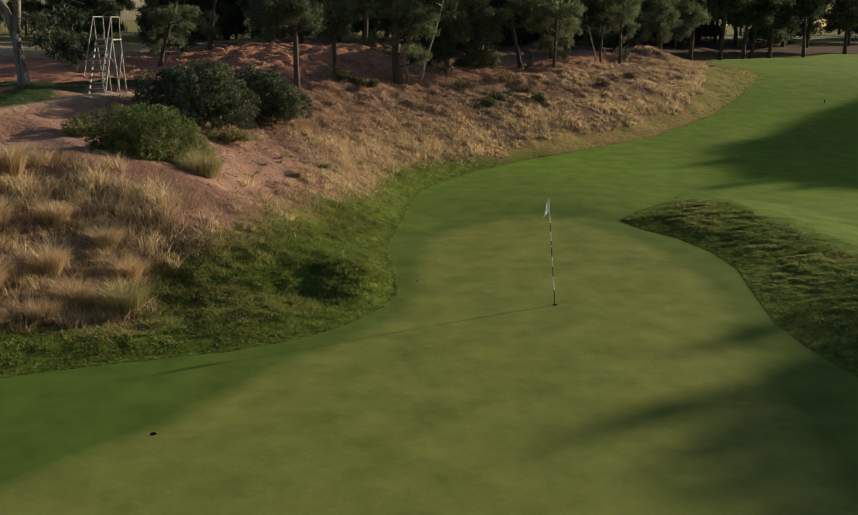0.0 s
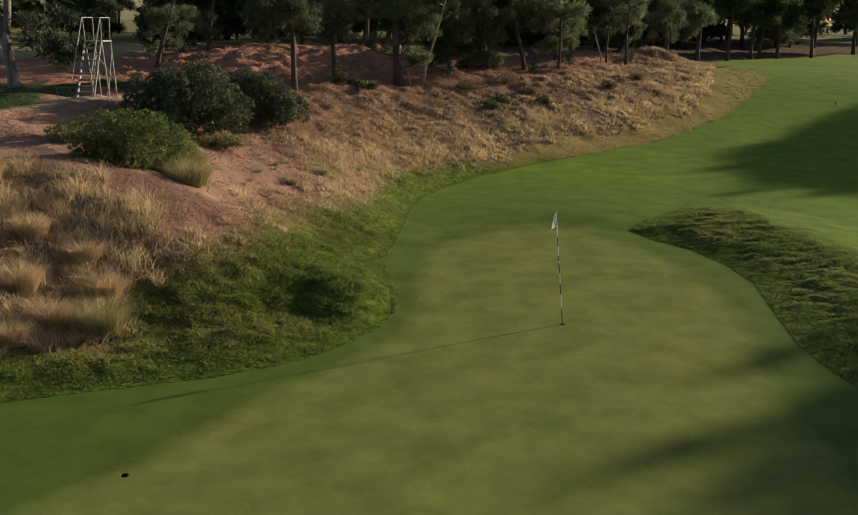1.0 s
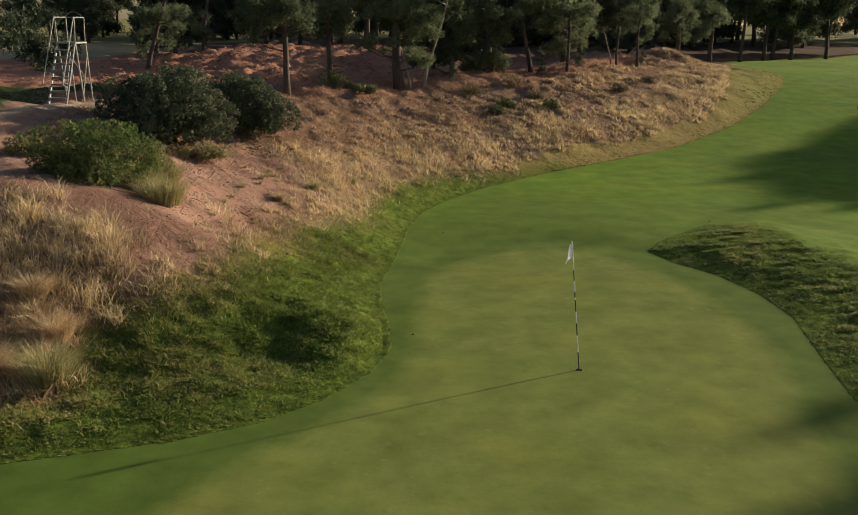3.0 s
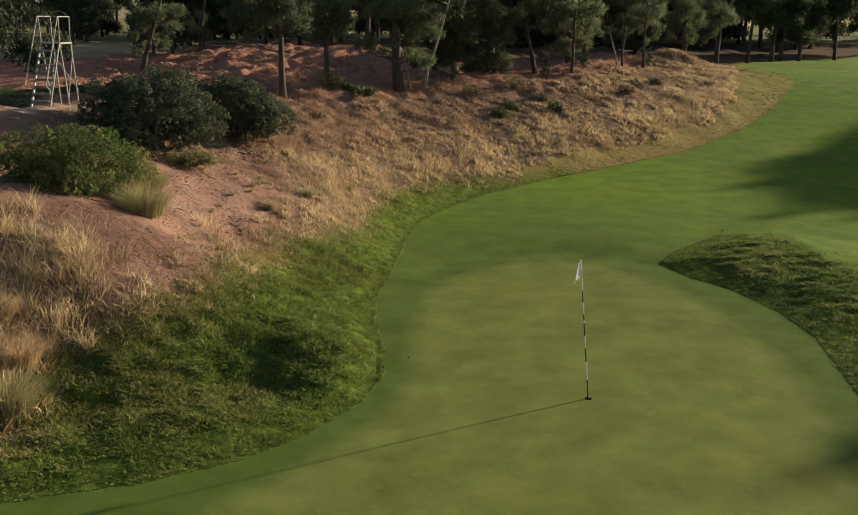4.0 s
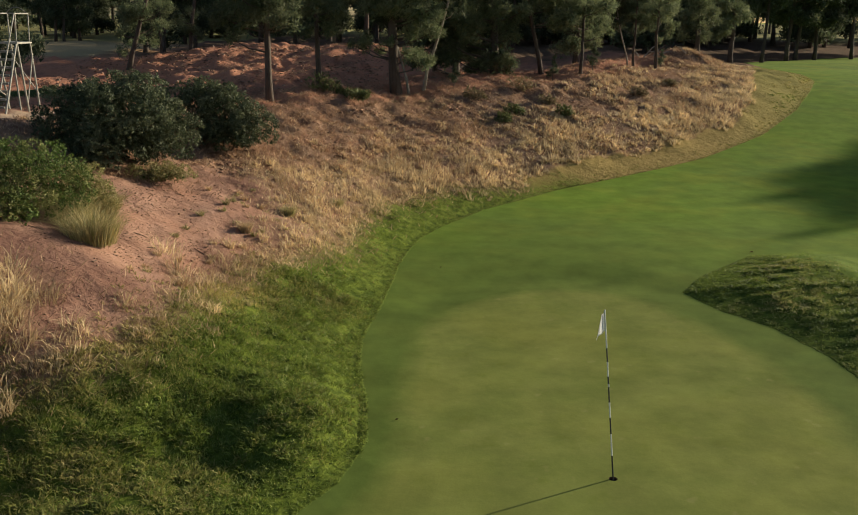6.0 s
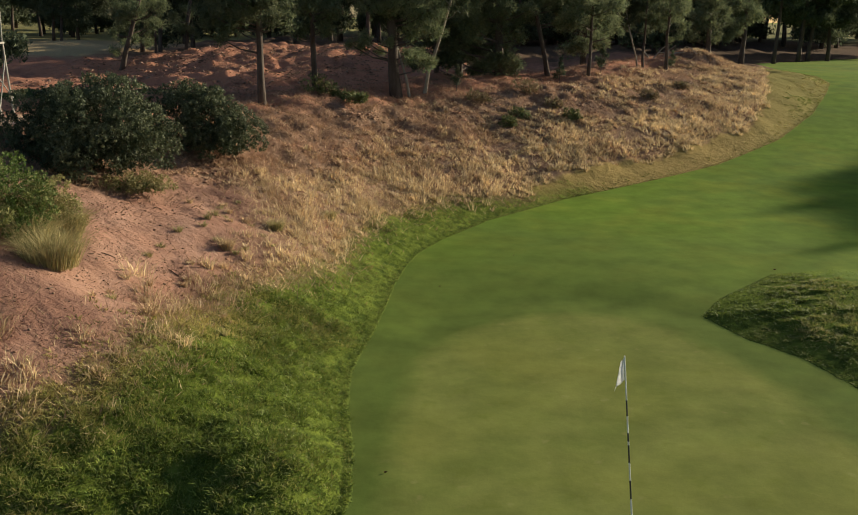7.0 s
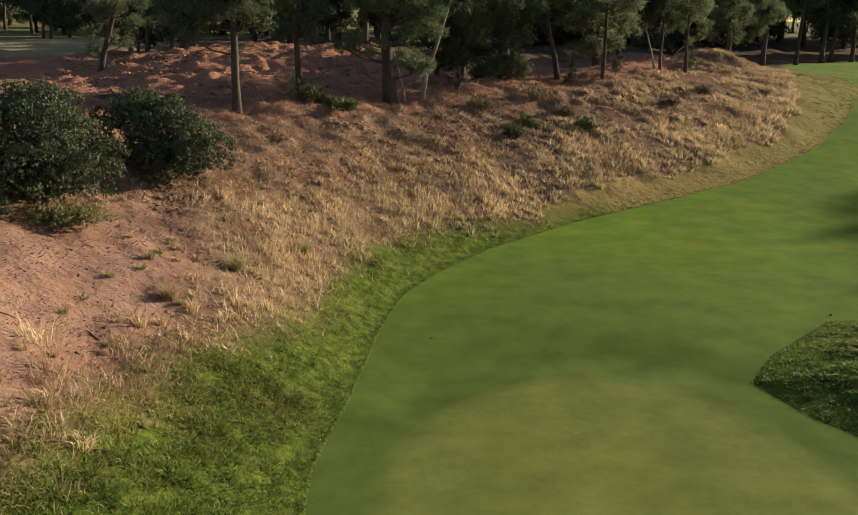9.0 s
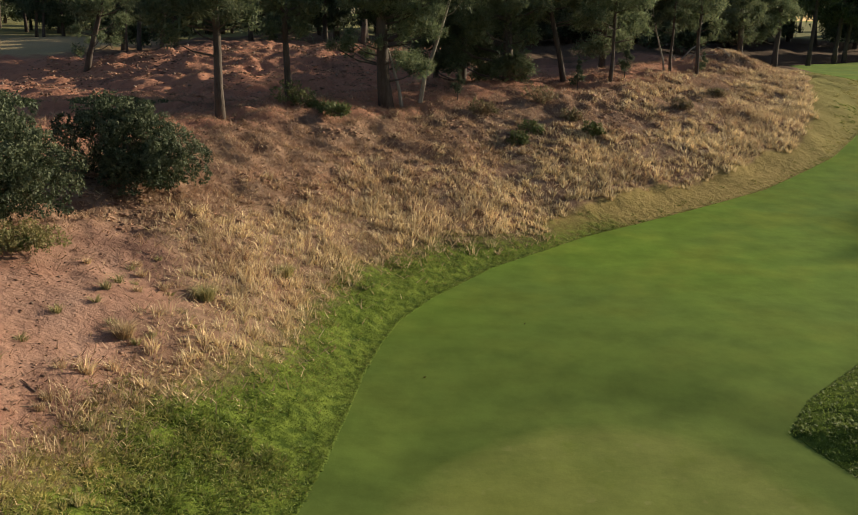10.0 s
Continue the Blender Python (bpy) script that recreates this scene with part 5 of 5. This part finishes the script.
def cup(x, y, label):
    """A hole through the turf: earth wall above, plastic liner below, dark floor."""
    root = thing("golf_hole", on_ground(x, y), label, "hole", "holes in the green")
    z0 = float(height(x, y))
    ring = [(HOLE_R * math.cos(a), HOLE_R * math.sin(a)) for a in (-math.pi + 2 * math.pi * (k + 0.5) / HOLE_SIDES for k in range(HOLE_SIDES))]

    def wall(name, top, bottom, shrink, mat, floor=False):
        bm = bmesh.new()
        a = [bm.verts.new((px * shrink, py * shrink, top if top is not None else float(height(x + px, y + py)) - z0)) for px, py in ring]
        b = [bm.verts.new((px * shrink, py * shrink, bottom)) for px, py in ring]
        for k in range(HOLE_SIDES):
            m = (k + 1) % HOLE_SIDES
            bm.faces.new((a[m], a[k], b[k], b[m]))
        if floor:
            bm.faces.new(b)
        return part(name, bm, mat, root)

    wall("earth_wall", None, -0.03, 1.0, LEAF_BROWN)
    wall("liner", -0.025, -0.14, 0.985, POLE_BLACK, True)
    return root


flagstick()
cup(2.5, 11.6, "round dark cup in the green under the flagstick")
cup(-4.17, 5.87, "empty round dark cup in the green")


# ---- look-out steps ----
def beam(parent, name, a, b, r=0.02, mat=None, sides=8, label=""):
    bm = bmesh.new()
    tube(bm, [a, b], r, sides)
    return part(name, bm, mat or STEEL, parent, label, smooth=False)


def slab(parent, name, centre, size, mat, rot=0.0):
    bm = bmesh.new()
    bmesh.ops.create_cube(bm, size=1.0, matrix=Matrix.Translation(centre) @ Matrix.Rotation(rot, 4, "Y") @ Matrix.Diagonal((*size, 1)))
    bmesh.ops.bevel(bm, geom=bm.edges[:], offset=0.006, segments=1, affect="EDGES")
    return part(name, bm, mat, parent)


def lookout(x, y, turn):
    """Steel steps up to a small railed platform; local x is the way up."""
    root = thing("lookout_steps", on_ground(x, y, 0.02), "weathered grey steel look-out steps with a railed platform", "platform steps", turn=turn, scale=1.0)
    run, w, deck, rail = 0.78, 0.27, 1.72, 2.46
    for side in (-w, w):
        stringer = beam(root, "stringer", (0, side, -0.05), (run, side, deck), 0.026)
        if side > 0:
            for k in range(9):
                f0, f1 = (k + 0.1) / 9, (k + 0.6) / 9
                beam(stringer, "tape", (run * f0, side, deck * f0), (run * f1, side, deck * f1), 0.030, TAPE, label="strip of white tape")
        beam(root, "rear_leg", (run + 0.62, side, deck), (run + 0.80, side * 1.02, -0.1), 0.024)
        beam(root, "front_leg", (run + 0.03, side, deck), (run + 0.30, side, -0.1), 0.026)
        beam(root, "brace", (run + 0.28, side, 0.25), (run + 0.68, side, 1.45), 0.016)
        beam(root, "handrail", (-0.14, side * 1.12, 0.62), (run - 0.02, side * 1.12, rail), 0.017)
        beam(root, "top_rail", (run - 0.02, side * 1.12, rail), (run + 0.62, side * 1.05, rail), 0.017)
        beam(root, "post", (run + 0.02, side, deck), (run + 0.02, side * 1.12, rail), 0.016)
        beam(root, "post", (run + 0.60, side, deck), (run + 0.62, side * 1.05, rail), 0.016)
        beam(root, "stub", (-0.14, side * 1.12, 0.62), (0.12, side, 0.5), 0.014)
    beam(root, "top_rail", (run + 0.62, -w * 1.05, rail), (run + 0.62, w * 1.05, rail), 0.017)
    beam(root, "brace", (run + 0.85, -w, 0.4), (run + 0.70, w, 1.3), 0.015)
    for k in range(1, 9):
        f = k / 9
        slab(root, "tread", (run * f + 0.02, 0, deck * f), (0.14, 2 * w - 0.04, 0.055), STEEL_DARK)
    slab(root, "platform", (run + 0.33, 0, deck + 0.02), (0.66, 2 * w + 0.06, 0.045), STEEL)
    hoop = bmesh.new()
    tube(hoop, [(run + 0.62, -w + 0.6 * k / 8, rail + 0.16 * math.sin(math.pi * k / 8)) for k in range(9)], 0.012, 6)
    part("hoop", hoop, STEEL_DARK, root)
    return root


lookout(-10.05, 24.7, 79)

# ---- tussocks and small growth ----
for i, (x, y, r, tall, straw) in enumerate([(-5.7, 10.55, 0.62, 0.72, 0.40), (-6.6, 10.6, 0.45, 0.62, 0.55), (-7.3, 11.3, 0.5, 0.7, 0.5), (-5.9, 11.6, 0.4, 0.55, 0.6), (-8.1, 10.4, 0.5, 0.7, 0.6),
                                            (-6.5, 12.4, 0.4, 0.6, 0.7), (-7.6, 12.8, 0.45, 0.6, 0.7), (-8.6, 12.2, 0.5, 0.7, 0.6), (-5.35, 16.8, 0.95, 0.66, 0.42), (-9.6, 13.6, 0.5, 0.8, 0.8),
                                            (-7.0, 9.9, 0.4, 0.5, 0.55), (-8.9, 14.2, 0.4, 0.8, 0.8), (-5.9, 17.5, 0.7, 0.62, 0.40), (-5.65, 18.3, 0.6, 0.6, 0.45), (-6.3, 18.6, 0.5, 0.62, 0.36), (-2.6, 22.2, 0.3, 0.32, 0.25), (-3.3, 20.2, 0.25, 0.3, 0.5), (-1.6, 24.3, 0.28, 0.3, 0.4)]):
    tussock(x, y, r, tall, 60 + i, straw, 1100 if y < 19 else 420)
rng = random.Random(33)
for i in range(34):
    x, y = rng.uniform(-4.6, -2.7), rng.uniform(16, 23)
    tussock(x, y, rng.uniform(0.08, 0.16), rng.uniform(0.12, 0.24), 200 + i, rng.choice((0.3, 0.7)), 70)


LEAVES_BROWN = leafy("withered_shrub_leaves", (0.18, 0.125, 0.080), (0.30, 0.215, 0.135), (0.17, 0.165, 0.08), 0.8, 0.25)
for i, (x, y, r) in enumerate([(4.02, 35.4, 0.27), (4.56, 36.45, 0.36), (6.54, 36.8, 0.30)]):
    shrub("low_shrub", x, y, [(-0.3 * r, 0, 0.5 * r, 0.8 * r, 0.8 * r), (0.4 * r, 0.1 * r, 0.4 * r, 0.6 * r, 0.6 * r)], 0.035, 1500, LEAVES_OLIVE, "low olive-green shrub among the dry grass", "shrub", 80 + i, 0.3)
for i, (x, y, r) in enumerate([(5.18, 39.3, 0.45), (3.1, 37.5, 0.36), (10.5, 40.9, 0.3), (6.0, 37.8, 0.28), (12.6, 43.6, 0.26)]):
    shrub("withered_shrub", x, y, [(-0.3 * r, 0, 0.4 * r, 0.9 * r, 0.6 * r), (0.5 * r, 0.1 * r, 0.3 * r, 0.7 * r, 0.5 * r)], 0.04, 1100, LEAVES_BROWN, "low withered brown shrub on the mound", "shrub", 90 + i, 0.25)
for i, (x, y, r) in enumerate([(-4.9, 27.2, 0.35), (-2.55, 34.95, 0.45)]):
    shrub("low_shrub", x, y, [(-0.3 * r, 0, 0.5 * r, 0.9 * r, 0.7 * r), (0.5 * r, 0.1 * r, 0.3 * r, 0.7 * r, 0.5 * r)], 0.035, 1900, LEAVES_OLIVE, "low dull green shrub at a pine's foot", "shrub", 110 + i, 0.3)


def fallen_branch():
    """A felled leafy bough on the slope."""
    root = thing("fallen_branch", on_ground(-1.65, 34.6), "fallen green leafy bough lying on the slope", "branch", turn=-52)
    bm = bmesh.new()
    tube(bm, [(-0.9, 0, 0.12), (0, 0.05, 0.1), (0.9, 0, 0.06)], [0.06, 0.045, 0.02], 7)
    part("stem", bm, BARK, root)
    rng = np.random.default_rng(44)
    c = np.stack([rng.uniform(-0.9, 0.9, 26), rng.normal(0, 0.12, 26), rng.uniform(0.08, 0.25, 26)], 1)
    v, t, dry = needle_cloud(rng, c, np.full(26, 0.22), 60, 0.14, 0.02)
    link_mesh("leaves", v, t, LEAVES_OLIVE, root, dry=dry)


fallen_branch()


def litter():
    """Sticks and stones on the bare earth."""
    rng = random.Random(12)
    for _ in range(34):
        x, y = rng.uniform(-8.5, -3.6), rng.uniform(13, 22)
        if float(bare_weight(x, y)) < 0.05:
            continue
        bm = bmesh.new()
        n, a, l = 4, rng.uniform(0, 6.28), rng.uniform(0.08, 0.34)
        pts = []
        for k in range(n):
            px, py = math.cos(a) * l * (k / (n - 1) - 0.5), math.sin(a) * l * (k / (n - 1) - 0.5)
            px, py = px + rng.uniform(-0.02, 0.02), py + rng.uniform(-0.02, 0.02)
            pts.append((px, py, float(height(x + px, y + py) - height(x, y)) + 0.012))
        r = rng.uniform(0.005, 0.012)
        tube(bm, pts, [r, r, r * 0.8, r * 0.5], 5)
        ob = part("stick", bm, TWIG)
        ob.location = on_ground(x, y)
        tagged(ob, "dry grey-brown stick lying on red earth", "stick", "sticks on the bare earth")
    vs, ts, at = [], [], 0
    for _ in range(420):
        if rng.random() < 0.3:
            x, y = rng.uniform(-11, -3.6), rng.uniform(12.8, 22.5)
        else:
            x, y = rng.uniform(-17, 1), rng.uniform(42, 57)
        if float(bare_weight(x, y)) < -0.2:
            continue
        r = rng.choice((0.015, 0.02, 0.03)) * (2.8 if y > 28 else 1)
        z = float(height(x, y))
        p = [Vector((rng.gauss(0, 1), rng.gauss(0, 1), rng.gauss(0, 0.7))) for _ in range(6)]
        base = [Vector((1, 0, 0)), Vector((-1, 0, 0)), Vector((0, 1, 0)), Vector((0, -1, 0)), Vector((0, 0, 0.8)), Vector((0, 0, -0.8))]
        vs += [tuple((b + q * 0.22) * r + Vector((x, y, z + r * 0.3))) for b, q in zip(base, p)]
        ts += [(at + a, at + b, at + c) for a, b, c in ((0, 2, 4), (2, 1, 4), (1, 3, 4), (3, 0, 4), (2, 0, 5), (1, 2, 5), (3, 1, 5), (0, 3, 5))]
        at += 6
    tagged(link_mesh("pebbles", vs, ts, STONE), "pale pebbles and crumbs on the red earth", "pebbles", kind="stuff")


litter()


def scrap(name, x, y, label, category, size, mat, turn):
    """A curled leaf or lifted scrap of turf."""
    bm = bmesh.new()
    rows = []
    for i in range(5):
        u = i / 4 - 0.5
        wide = size * 0.35 * math.cos(u * 2.6)
        rows.append([bm.verts.new((u * size, v * wide, size * (0.12 + 0.5 * u * u + 0.35 * v * v))) for v in (-1, 0, 1)])
    for a, b in zip(rows, rows[1:]):
        for k in range(2):
            bm.faces.new((a[k], b[k], b[k + 1], a[k + 1]))
    bmesh.ops.solidify(bm, geom=bm.faces[:], thickness=0.004)
    ob = part(name, bm, mat)
    ob.matrix_basis = pose(*on_ground(x, y), 0, 0, turn)
    return tagged(ob, label, category, "scraps on the turf")


SCRAPS = [(-0.19, 13.4, 0.042, 20), (8.66, 22.9, 0.065, 0), (0.9, 21.6, 0.04, 10), (2.8, 24.1, 0.04, 45)]
for x, y, size, turn in SCRAPS:
    scrap("fallen_leaf", x, y, "dry brown fallen leaf on the mown turf", "leaf", size, LEAF_BROWN, turn)


# stand-in for a small dark bird-like shape of unknown kind
def dark_figure(x, y):
    root = thing("marker_peg", on_ground(x, y), "small dark bird-like shape standing on the fairway", "marker", scale=0.6)
    bm = bmesh.new()
    tube(bm, [(0, 0, -0.05), (0, 0, 0.16), (0.02, 0, 0.26)], [0.035, 0.045, 0.02], 8)
    part("shaft", bm, CUP, root)
    bm = bmesh.new()
    tube(bm, [(-0.03, 0, 0.25), (-0.12, 0, 0.29)], [0.03, 0.012], 6)
    part("cap", bm, CUP, root)


dark_figure(23.3, 43.2)


def dead_branches(x, y):
    """Bare fallen boughs on the little red knoll."""
    root = thing("dead_branch", on_ground(x, y), "grey bare fallen boughs on a red earth knoll", "branch")
    rng = random.Random(21)
    for k in range(7):
        bm = bmesh.new()
        a = Vector((rng.uniform(-1.6, 1.4), rng.uniform(-0.4, 0.4), 0.05))
        b = a + Vector((rng.uniform(0.5, 1.2) * rng.choice((-1, 1)), rng.uniform(-0.2, 0.2), rng.uniform(0.15, 0.7)))
        a.z = float(height(x + a.x, y + a.y) - height(x, y))
        tube(bm, [a, a.lerp(b, 0.5) + Vector((0, 0, 0.1)), b], [0.04, 0.03, 0.012], 6)
        part("bough", bm, BARK_PALE, root)


dead_branches(15.0, 52.8)
